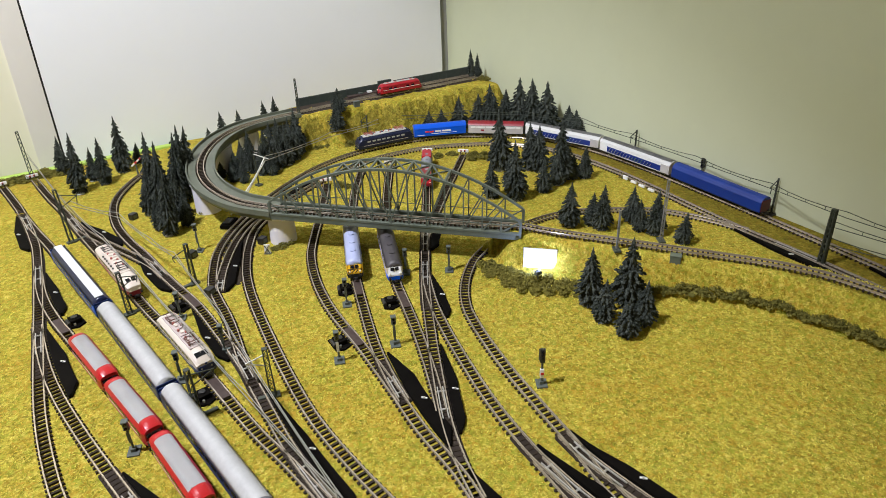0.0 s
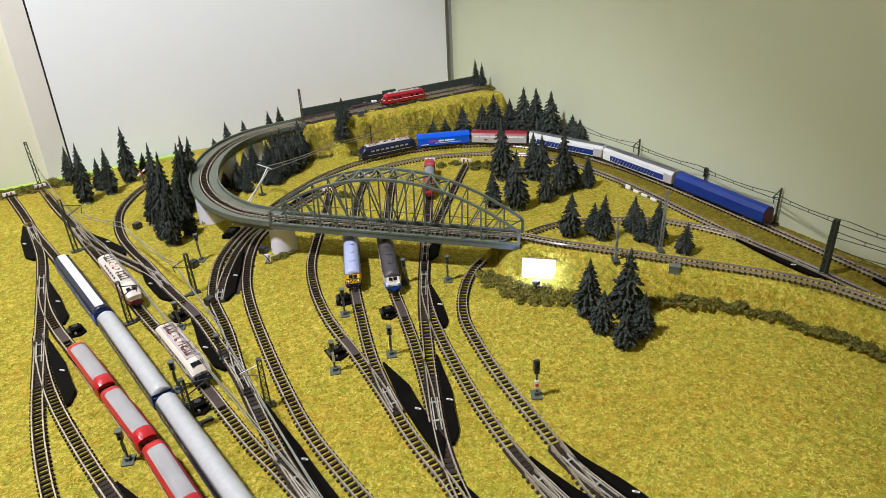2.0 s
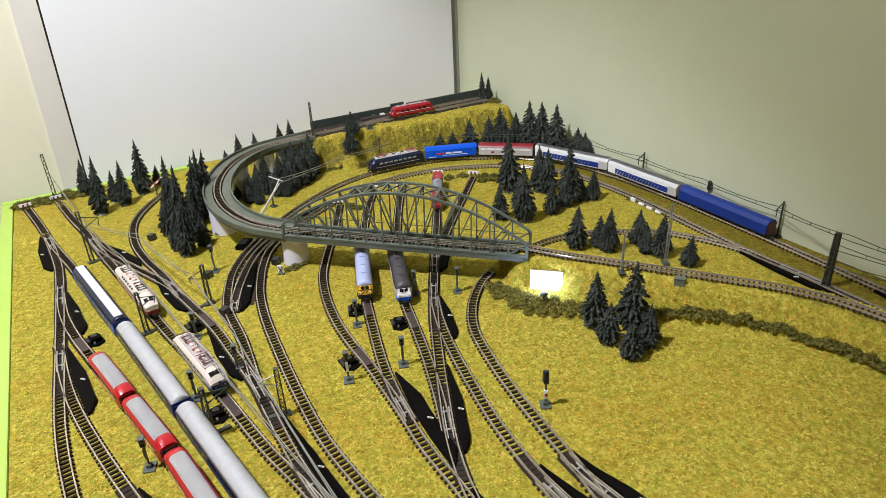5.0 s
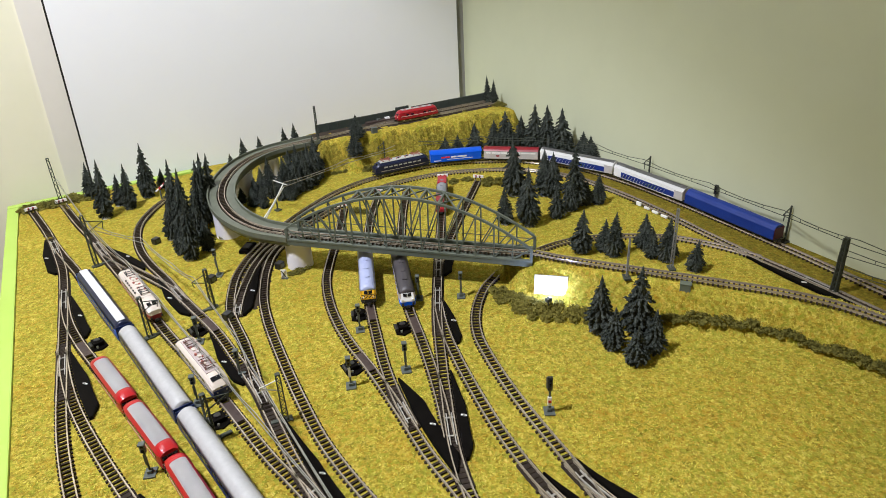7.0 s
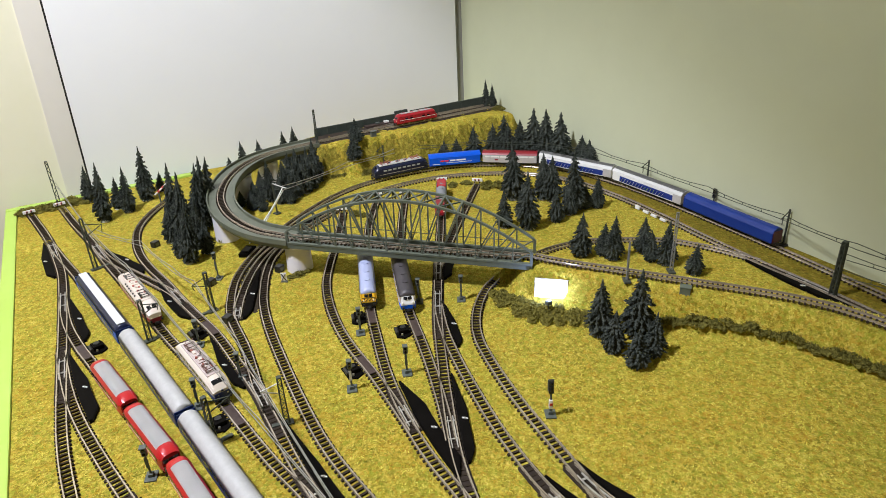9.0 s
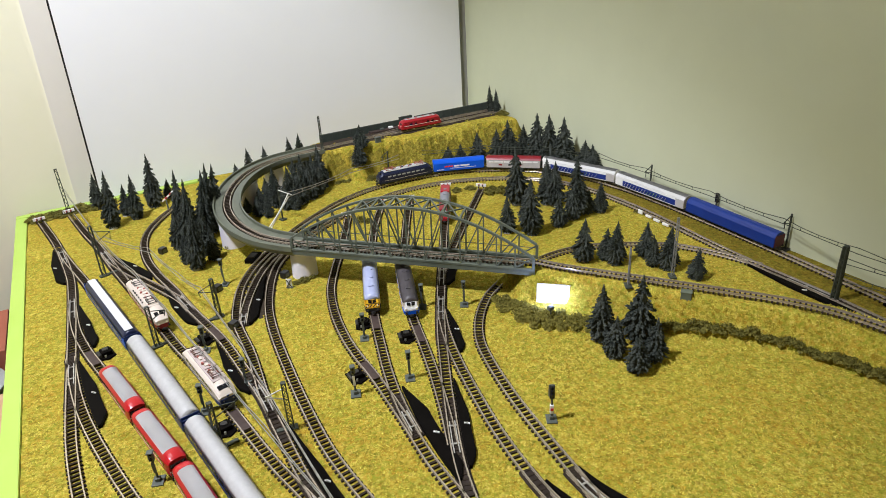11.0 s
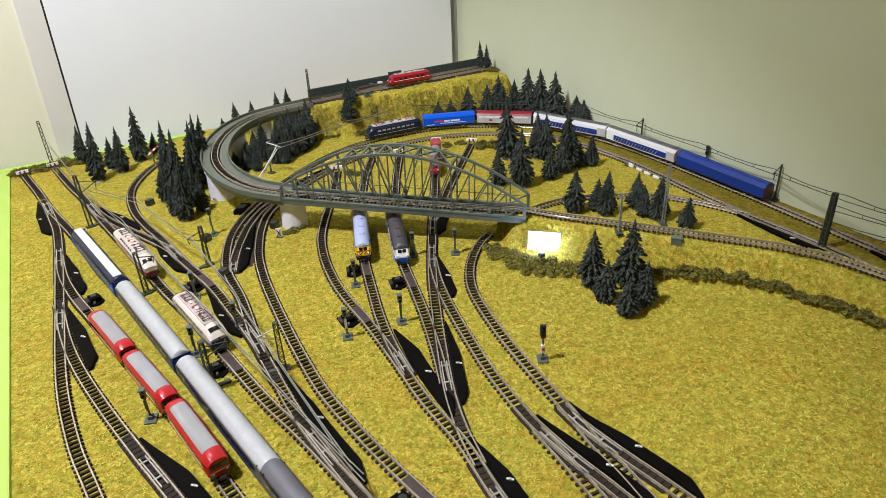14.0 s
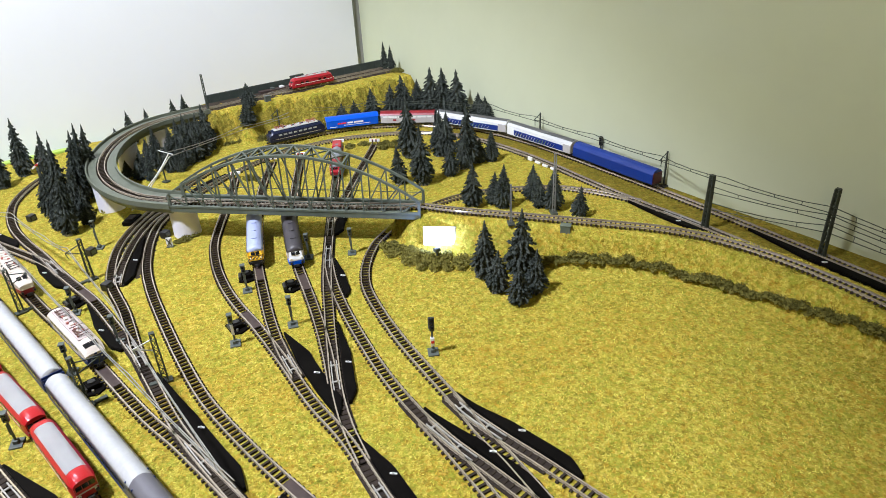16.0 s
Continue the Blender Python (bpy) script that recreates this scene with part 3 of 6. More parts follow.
# ---- bridge and ramp ----
def build_bridge():
    d = BRIDGE_B - BRIDGE_A
    L = d.length
    yaw = math.atan2(d.y, d.x)
    pitch = -math.asin(d.z / L)
    m = Matrix.Translation(BRIDGE_A) @ Matrix.Rotation(yaw, 4, "Z") @ Matrix.Rotation(pitch, 4, "Y")
    br = thing("arch_bridge", m, "grey-green plastic truss arch bridge carrying a single track", "bridge")
    W, n, rise, post = 0.0120, 14, 0.047, 0.0105

    def arch(s):
        return post + (rise - post) * 4 * s * (1 - s)

    bm = boxed(0, L, -W, W, -0.0045, -0.0022)
    for i in range(n + 1):
        box(bm, L * i / n - 0.0008, L * i / n + 0.0008, -W, W, -0.0050, -0.0045)
    part("deck", bm, BRIDGE, br)
    for side in (-1, 1):
        y = side * W
        truss = part("truss", boxed(0, L, y - 0.0010, y + 0.0010, -0.0052, -0.0005), BRIDGE, br)
        curve = [Vector((L * i / 28, y, arch(i / 28))) for i in range(29)]
        part("arch_chord", sweep(bmesh.new(), curve, [(-0.0011, -0.0010), (0.0011, -0.0010), (0.0011, 0.0010), (-0.0011, 0.0010)]), BRIDGE, truss)
        part("lower_chord", boxed(0, L, y - 0.0014, y + 0.0014, -0.0009, 0.0007), BRIDGE, truss)
        for i in range(n + 1):
            s = i / n
            w = 0.0022 if i in (0, n) else 0.0011
            part("upright", bar(bmesh.new(), (L * s, y, -0.004), (L * s, y, arch(s)), w, w, (0, 1, 0)), BRIDGE, truss)
        for i in range(n):
            s0, s1 = i / n, (i + 1) / n
            up = (i < n / 2)
            a = (L * s0, y, 0 if not up else arch(s0))
            b = (L * s1, y, arch(s1) if not up else 0)
            part("diagonal", bar(bmesh.new(), a, b, 0.0010, 0.0010, (0, 1, 0)), BRIDGE, truss)
        part("hand_rail", bar(bmesh.new(), (0, y * 1.1, 0.0075), (L, y * 1.1, 0.0075), 0.0005, 0.0005), BRIDGE, truss)
    for i in range(4, n - 3):
        s = i / n
        part("cross_brace", bar(bmesh.new(), (L * s, -W, arch(s)), (L * s, W, arch(s)), 0.0016, 0.0014), BRIDGE, br)
        if i < n - 4:
            s2, sm = (i + 1) / n, (i + 0.5) / n
            for y in (-W, W):
                part("wind_brace", bar(bmesh.new(), (L * s, y, arch(s)), (L * sm, 0, arch(sm)), 0.0012, 0.0010), BRIDGE, br)
                part("wind_brace", bar(bmesh.new(), (L * s2, y, arch(s2)), (L * sm, 0, arch(sm)), 0.0012, 0.0010), BRIDGE, br)
    return br


build_bridge()
track("bridge_track", [tuple(BRIDGE_A + Vector((0, 0, -0.0022))), tuple(BRIDGE_A.lerp(BRIDGE_B, 0.5) + Vector((0, 0, -0.0022))), tuple(BRIDGE_B + Vector((0, 0, -0.001)))], "model railway track across the arch bridge", 0.0036)

ramp_line = spline(RAMP, 0.006)
free = [p for p in ramp_line if p.x < 0.328]
viaduct = thing("curved_viaduct", Matrix(), "grey plastic curved viaduct deck with raised edges", "viaduct")
part("deck", sweep(bmesh.new(), free, [(-0.0108, -0.0075), (0.0108, -0.0075), (0.0140, -0.0022), (-0.0140, -0.0022)]), DECK, viaduct, smooth=False)
for side in (-1, 1):
    c = side * 0.0134
    part("edge_rim", sweep(bmesh.new(), free, [(c - 0.0007, -0.0024), (c + 0.0007, -0.0024), (c + 0.0007, 0.0024), (c - 0.0007, 0.0024)]), DECK, viaduct)
    c = side * 0.0087
    part("walkway", sweep(bmesh.new(), free, [(c - 0.0037, -0.0021), (c + 0.0037, -0.0021), (c + 0.0037, -0.0004), (c - 0.0037, -0.0004)]), DECK, viaduct)
track("upper", [(x, y, z - 0.0021) for x, y, z in RAMP], "model railway track on the viaduct and the upper level", 0.0040)


def pillar(x, y, top, r):
    p = thing("bridge_pillar", Matrix.Translation((x, y, 0)), "pale grey round plastic pillar under the viaduct", "pillar", "viaduct pillars")
    bm = bmesh.new()
    bmesh.ops.create_cone(bm, cap_ends=True, segments=40, radius1=r * 1.02, radius2=r * 0.97, depth=top, matrix=Matrix.Translation((0, 0, top / 2)))
    part("shaft", bm, PILLAR, p, smooth=False)
    bm = bmesh.new()
    bmesh.ops.create_cone(bm, cap_ends=True, segments=40, radius1=r * 0.97, radius2=r * 1.05, depth=0.0016, matrix=Matrix.Translation((0, 0, top + 0.0008)))
    part("cap", bm, PILLAR, p)
    return p


for x, y, r, top in ((0.2190, 0.5850, 0.0115, 0.0243), (0.1795, 0.692, 0.0125, 0.0268), (0.2215, 0.7885, 0.012, 0.0284), (0.262, 0.8195, 0.012, 0.0292)):
    pillar(x, y, top, r)


# ---- trees ----
def fir_meshes(seed, height, radius):
    """Tiers of drooping boughs: each bough is a row of small uneven clumps with needles round them."""
    rnd = random.Random(seed)
    trunk = bmesh.new()
    tube(trunk, (0, 0, -0.002), (0, 0, height * 0.92), 0.0013, 7, 0.0003)
    verts, faces = [], []

    def tri(a, b, c):
        k = len(verts)
        verts.extend((a, b, c))
        faces.append((k, k + 1, k + 2))

    def clump(c, along, r):
        side = along.cross(Vector((0, 0, 1))).normalized()
        up = side.cross(along).normalized()
        q = [c + v * r * rnd.uniform(0.75, 1.25) for v in (along * 1.35, side, -along * 1.2, -side, up * 0.75, -up * 0.7)]
        for a, b in ((0, 1), (1, 2), (2, 3), (3, 0)):
            tri(q[a], q[b], q[4])
            tri(q[b], q[a], q[5])

    tiers = 14
    for k in range(tiers):
        f = k / (tiers - 1)
        z = height * (0.08 + 0.84 * f ** 0.93)
        r = radius * (1 - f) ** 0.84 * rnd.uniform(0.94, 1.07) * min(1.0, 0.52 + 2.4 * f) + 0.0012
        n = max(5, int(13 * (1 - f) + 5))
        for i in range(n):
            a = 2 * math.pi * (i + rnd.uniform(-0.3, 0.3)) / n + k * 0.7
            rr = r * rnd.uniform(0.80, 1.06)
            d = Vector((math.cos(a), math.sin(a), -rnd.uniform(0.25, 0.6))).normalized()
            s = Vector((-d.y, d.x, 0)).normalized()
            root = Vector((0, 0, z + rr * 0.25 + rnd.uniform(-1, 1) * 0.0008))
            for t in (0.40, 0.62, 0.80, 0.95):
                if t == 0.40 and rr < 0.004:
                    continue
                c = root + d * rr * t + Vector((0, 0, -0.0006 * t))
                clump(c, d, (0.00065 + rr * 0.105) * (1.25 - 0.5 * t) * rnd.uniform(0.85, 1.2))
            for j in range(14):
                e = root + d * rr * rnd.uniform(0.35, 1.02)
                l = (0.0008 + rr * 0.09) * rnd.uniform(0.7, 1.4)
                out = (s * rnd.uniform(-1, 1) + d * rnd.uniform(0.1, 0.9) + Vector((0, 0, rnd.uniform(-0.5, 0.6)))).normalized() * l
                w = s * 0.0004 + Vector((0, 0, 0.0004))
                tri(e + w, e + out, e - w)
    for j in range(22):
        z = height * rnd.uniform(0.9, 1.0)
        a = rnd.uniform(0, 6.28)
        d = Vector((math.cos(a), math.sin(a), -0.5)) * 0.0013 * (1.25 - (z / height - 0.9) * 8)
        tri(Vector((0.0003, 0, z + 0.0006)), Vector((0, 0, z)) + d, Vector((-0.0003, 0, z - 0.0006)))
    crown = bmesh.new()
    vs = [crown.verts.new(v) for v in verts]
    for q in faces:
        crown.faces.new([vs[x] for x in q])
    tube(crown, (0, 0, height * 0.12), (0, 0, height), radius * 0.52, 9, 0.0004)
    return trunk, crown


FIRS = []
for i in range(4):
    base = thing("fir_tree", Matrix.Translation((0, 0, -5 - i)), "dark green model fir tree with a bristly crown", "tree", "fir trees")
    tr_bm, cr_bm = fir_meshes(10 + i, 0.050, 0.0142 + 0.0012 * (i % 2))
    part("trunk", tr_bm, TRUNK, base)
    part("crown", cr_bm, NEEDLE, base)
    foot = bmesh.new()
    bmesh.ops.create_cone(foot, cap_ends=True, segments=14, radius1=0.0056, radius2=0.0050, depth=0.0012, matrix=Matrix.Translation((0.0006, -0.0010, 0.0010)))
    part("foot", foot, ROOFGREY, base, "pale plastic foot")
    FIRS.append(base)


def fir(x, y, h, wide=1.0, lean=0.0):
    i = int((x * 7919 + y * 104729) * 10) % 4
    z = ground_height(x, y) - 0.0005
    s = h / 0.050
    turn = Euler((0.03 * math.sin(x * 900), 0.03 * math.cos(y * 700) + lean, 0)).to_matrix() @ Euler((0, 0, x * 517 + y * 91)).to_matrix()
    m = Matrix.LocRotScale((x, y, z), turn, (s * wide, s * wide, s))
    ob = copy_thing(FIRS[i], m)
    ob.matrix_basis = m
    return ob


LEFT_WOOD = [
    (0.064, 0.895, 0.046), (0.074, 0.819, 0.067), (0.091, 0.851, 0.039), (0.101, 0.831, 0.054), (0.124, 0.857, 0.066), (0.142, 0.880, 0.026),
    (0.137, 0.742, 0.075), (0.139, 0.707, 0.075), (0.135, 0.657, 0.065), (0.158, 0.727, 0.074), (0.166, 0.738, 0.077), (0.173, 0.744, 0.073),
    (0.153, 0.669, 0.038), (0.129, 0.675, 0.038), (0.128, 0.716, 0.049), (0.148, 0.690, 0.053)]
RAMP_WOOD = [
    (0.247, 0.766, 0.050), (0.254, 0.752, 0.036), (0.262, 0.757, 0.050), (0.276, 0.760, 0.048), (0.289, 0.766, 0.050), (0.301, 0.776, 0.045),
    (0.263, 0.745, 0.032), (0.240, 0.778, 0.036), (0.229, 0.771, 0.028), (0.221, 0.752, 0.024), (0.230, 0.742, 0.027), (0.213, 0.770, 0.020), (0.274, 0.780, 0.050), (0.287, 0.785, 0.052), (0.312, 0.793, 0.056), (0.300, 0.790, 0.048),
    (0.248, 0.885, 0.042), (0.270, 0.885, 0.040), (0.230, 0.885, 0.025), (0.321, 0.885, 0.036), (0.303, 0.885, 0.046), (0.314, 0.880, 0.050)]
EAST_WOOD = [
    (0.474, 0.607, 0.068), (0.423, 0.551, 0.040), (0.440, 0.534, 0.062), (0.501, 0.587, 0.050), (0.505, 0.579, 0.052), (0.473, 0.532, 0.034),
    (0.506, 0.544, 0.066), (0.496, 0.538, 0.039), (0.519, 0.541, 0.028), (0.531, 0.535, 0.035), (0.523, 0.617, 0.041), (0.452, 0.560, 0.034),
    (0.443, 0.459, 0.043), (0.462, 0.438, 0.043), (0.461, 0.449, 0.032), (0.494, 0.432, 0.035), (0.487, 0.416, 0.030), (0.492, 0.404, 0.042), (0.498, 0.378, 0.030)]
CORNER_WOOD = [
    (0.570, 0.700, 0.067), (0.580, 0.686, 0.068), (0.588, 0.668, 0.067), (0.604, 0.647, 0.039), (0.605, 0.632, 0.037), (0.575, 0.690, 0.050), (0.560, 0.716, 0.052), (0.548, 0.722, 0.048),
    (0.475, 0.763, 0.029), (0.492, 0.758, 0.030), (0.514, 0.750, 0.043), (0.534, 0.738, 0.046), (0.546, 0.730, 0.058),
    (0.363, 0.791, 0.034), (0.373, 0.803, 0.030)]
TOP_WOOD = [(0.591, 0.838, 0.040), (0.597, 0.831, 0.035)]
FRONT_WOOD = [(0.371, 0.354, 0.048), (0.364, 0.333, 0.034), (0.392, 0.337, 0.057), (0.365, 0.311, 0.031), (0.384, 0.314, 0.035)]
for wood, wide in ((LEFT_WOOD, 0.73), (RAMP_WOOD, 0.84), (EAST_WOOD, 0.92), (CORNER_WOOD, 1.12), (TOP_WOOD, 0.62), (FRONT_WOOD, 0.95)):
    for x, y, h in wood:
        fir(x, y, h, wide * (0.050 / h) ** 0.45, 0.08 if wood is LEFT_WOOD else 0.0)
for base in FIRS:
    for o in (*base.children, base):
        bpy.data.objects.remove(o)


# ---- rolling stock; local x runs along the vehicle, z = 0 on the rail head ----
def roof_arc(W, z1, ztop, n=8, power=2.4):
    pts = []
    for i in range(n + 1):
        a = -1 + 2 * i / n
        pts.append((a * W / 2, z1 + (ztop - z1) * (1 - abs(a) ** power)))
    return pts


def loft(stations):
    """Closed body through rings of (x, [(y, z), ...])."""
    bm = bmesh.new()
    rings = [[bm.verts.new((x, y, z)) for y, z in ring] for x, ring in stations]
    n = len(rings[0])
    for r0, r1 in zip(rings, rings[1:]):
        for i in range(n):
            bm.faces.new((r0[i], r0[(i + 1) % n], r1[(i + 1) % n], r1[i]))
    bm.faces.new(rings[0])
    bm.faces.new(rings[-1])
    bmesh.ops.recalc_face_normals(bm, faces=bm.faces)
    return bm


def stations(L, nose):
    """x places and how far the end is drawn in there; nose = length of the rounded end."""
    if nose <= 0:
        return [(-L / 2, 0.0), (L / 2, 0.0)]
    out = []
    for i in range(6):
        a = i / 5
        out.append((-L / 2 + nose * a, (1 - a) ** 2))
    return out + [(-x, k) for x, k in reversed(out)]


def body_ring(W, z0, z1, k, draw):
    w = W / 2 * (1 - k * draw)
    return [(-w * 0.93, z0), (w * 0.93, z0), (w, z0 + 0.0012), (w, z1), (-w, z1), (-w, z0 + 0.0012)]


def roof_ring(W, z1, ztop, k, draw, drop, power):
    w = W * (1 - k * draw)
    return roof_arc(w, z1, ztop - (ztop - z1) * k * drop, 10, power)


def bogie(parent, x, span=0.009, mat=None):
    b = part("bogie", boxed(x - span, x + span, -0.0046, 0.0046, 0.0012, 0.0040, 0.0004), BLACK, parent)
    for dx in (-span * 0.6, span * 0.6):
        for y in (-0.00305, 0.00305):
            bm = bmesh.new()
            bmesh.ops.create_cone(bm, cap_ends=True, segments=14, radius1=0.0021, radius2=0.0021, depth=0.0009, matrix=Matrix.Translation((x + dx, y, 0.0021)) @ Matrix.Rotation(math.pi / 2, 4, "X"))
            part("wheel", bm, STEEL, b, "small metal wheel")
    return b


def coupler(parent, x):
    s = 1 if x > 0 else -1
    bm = boxed(min(x, x + s * 0.0032), max(x, x + s * 0.0032), -0.0008, 0.0008, 0.0018, 0.0030, 0.0002)
    box(bm, x + s * 0.0022 - 0.0005, x + s * 0.0022 + 0.0005, -0.0018, 0.0018, 0.0016, 0.0036)
    part("coupler", bm, BLACK, parent)
    for y in (-0.0042, 0.0042):
        bm = bmesh.new()
        tube(bm, (x - s * 0.0002, y, 0.0044), (x + s * 0.0016, y, 0.0044), 0.0009, 8)
        part("buffer", bm, BLACK, parent)


def side_panes(parent, xs, w, z0, z1, y, mat=None, name="window"):
    for x in xs:
        for s in (-1, 1):
            part(name, boxed(x - w / 2, x + w / 2, min(s * y, s * (y + 0.00018)), max(s * y, s * (y + 0.00018)), z0, z1), mat or GLASS, parent)


def stripe(parent, L, z0, z1, y, mat, name="stripe"):
    for s in (-1, 1):
        part(name, boxed(-L / 2, L / 2, min(s * y, s * (y + 0.0001)), max(s * y, s * (y + 0.0001)), z0, z1), mat, parent)


def pantograph(parent, x, mat, up=False):
    h = 0.0075 if up else 0.0016
    bm = bmesh.new()
    for y in (-0.0031, 0.0031):
        bar(bm, (x - 0.0045, y, 0.0177), (x + 0.0045, y, 0.0177), 0.0005, 0.0004)
    for dx in (-0.0042, 0.0042):
        bar(bm, (x + dx, -0.0033, 0.0177), (x + dx, 0.0033, 0.0177), 0.0005, 0.0004)
    p = part("pantograph", bm, mat, parent)
    for y in (-0.003, 0.003):
        part("pantograph_arm", bar(bmesh.new(), (x - 0.005, y, 0.0182), (x + 0.005, y * 0.6, 0.0182 + h), 0.0004, 0.0004), mat, p)
        part("pantograph_arm", bar(bmesh.new(), (x + 0.005, y, 0.0182), (x - 0.005, y * 0.6, 0.0182 + h), 0.0004, 0.0004), mat, p)
    for dx in (-0.005, 0.005):
        part("contact_strip", bar(bmesh.new(), (x + dx, -0.0042, 0.0184 + h), (x + dx, 0.0042, 0.0184 + h), 0.0005, 0.0004), mat, p)
    for dx in (-0.004, 0.004):
        for y in (-0.003, 0.003):
            bm = bmesh.new()
            tube(bm, (x + dx, y, 0.0165), (x + dx, y, 0.0178), 0.0005, 7)
            part("insulator", bm, INSULATOR, p)


INSULATOR = worn("insulator_red", (0.34, 0.09, 0.07), (0.44, 0.14, 0.11), 100, 0.4)
GREYSIDE = worn("grey_van_side", (0.42, 0.40, 0.40), (0.52, 0.50, 0.50), 60, 0.5)
FLAGBLUE = worn("deep_blue_print", (0.008, 0.028, 0.19), (0.012, 0.036, 0.24), 60, 0.35)
PRINTGREEN = node_mat("green_print", (0.45, 0.7, 0.12), 0.5)
PRINTRED = node_mat("red_print", (0.75, 0.03, 0.04), 0.45)
ROOFTAN = worn("tan_roof_deck", (0.38, 0.31, 0.29), (0.56, 0.48, 0.46), 120, 0.6)
SHEETWHITE = worn("sheet_white", (0.56, 0.57, 0.60), (0.62, 0.63, 0.66), 60, 0.4)
PANTOBROWN = worn("pantograph_brown", (0.10, 0.045, 0.035), (0.16, 0.075, 0.06), 100, 0.5)
DEEPRED = worn("deep_red_paint", (0.34, 0.010, 0.020), (0.40, 0.014, 0.026), 60, 0.3)
TARPEND = worn("tarp_end_red", (0.07, 0.008, 0.014), (0.11, 0.012, 0.02), 60, 0.5)
TARPBLUE = worn("tarp_blue", (0.001, 0.022, 0.19), (0.003, 0.034, 0.25), 50, 0.5)
WAGONROOF = worn("wagon_roof_grey", (0.20, 0.20, 0.20), (0.27, 0.27, 0.265), 90, 0.55)
GREYPLATE = worn("grey_roof_plate", (0.20, 0.21, 0.24), (0.27, 0.28, 0.31), 80, 0.5)
LAMPGLOW = node_mat("lamp_glass", (0.9, 0.85, 0.7), 0.2)


def locate(key, s):
    """Point and heading on a track at arc length s."""
    line = LINES[key]
    acc = 0.0
    for a, b in zip(line, line[1:]):
        l = (b - a).length
        if acc + l >= s:
            return a.lerp(b, (s - acc) / l)
        acc += l
    return line[-1].copy()


def arc_at_y(key, y):
    line = LINES[key]
    acc = 0.0
    for a, b in zip(line, line[1:]):
        if (a.y - y) * (b.y - y) <= 0:
            return acc + (b - a).length * (a.y - y) / ((a.y - b.y) or 1)
        acc += (b - a).length
    return acc


def arc_at_x(key, x):
    line = LINES[key]
    acc = 0.0
    for a, b in zip(line, line[1:]):
        if (a.x - x) * (b.x - x) <= 0:
            return acc + (b - a).length * (a.x - x) / ((a.x - b.x) or 1)
        acc += (b - a).length
    return acc


def placed(key, s, L):
    """Pose of a vehicle of length L centred at arc length s, riding on its two bogies."""
    a, b = locate(key, s - L * 0.34), locate(key, s + L * 0.34)
    c = (a + b) / 2
    d = b - a
    return Matrix.Translation(c + Vector((0, 0, RAIL_TOP))) @ Matrix.Rotation(math.atan2(d.y, d.x), 4, "Z")


def railbus(m):
    v = thing("railcar", m, "red railbus with a light grey roof and cream waist lines", "railcar", "red railbus units")
    L, W = 0.0605, 0.0125
    st = stations(L, 0.007)
    part("body", loft([(x, body_ring(W, 0.0028, 0.0118, k, 0.16)) for x, k in st]), RED, v)
    part("roof", loft([(x, roof_ring(W, 0.0119, 0.0162, k, 0.16, 0.55, 3.2)) for x, k in st]), RED, v, smooth=False)
    bm = bmesh.new()
    lp = [(x, [(y, z + 0.00012) for y, z in roof_arc(W, 0.0119, 0.0162, 16, 3.2)[2:-2]]) for x in (-L / 2 + 0.0075, L / 2 - 0.0075)]
    rings = [[bm.verts.new((x, y, z)) for y, z in r] for x, r in lp]
    for i in range(len(rings[0]) - 1):
        bm.faces.new((rings[0][i], rings[0][i + 1], rings[1][i + 1], rings[1][i]))
    bmesh.ops.solidify(bm, geom=bm.faces[:], thickness=0.0001)
    part("roof_panel", bm, ROOFGREY, v, "light grey roof sheet")
    side_panes(v, [-0.022 + 0.0073 * i for i in range(7)], 0.0058, 0.0083, 0.0113, W / 2)
    stripe(v, L * 0.76, 0.0066, 0.0070, W / 2, IVORY)
    for s in (-1, 1):
        for y in (-0.0031, 0, 0.0031):
            part("front_window", boxed(s * L / 2 - 0.0004 if s > 0 else -L / 2 - 0.0002, s * L / 2 + 0.0002 if s > 0 else -L / 2 + 0.0004, y - 0.0014, y + 0.0014, 0.0086, 0.0113), GLASS, v)
        part("front_band", boxed(min(s * L / 2, s * (L / 2 + 0.0002)), max(s * L / 2, s * (L / 2 + 0.0002)), -0.0052, 0.0052, 0.0060, 0.0067), IVORY, v)
        for y in (-0.0038, 0.0038):
            bm = bmesh.new()
            tube(bm, (s * (L / 2 - 0.0002), y, 0.0052), (s * (L / 2 + 0.0005), y, 0.0052), 0.0007, 10)
            part("headlight", bm, LAMPGLOW, v)
        coupler(v, s * L / 2)
        bogie(v, s * 0.017, 0.006)
    return v


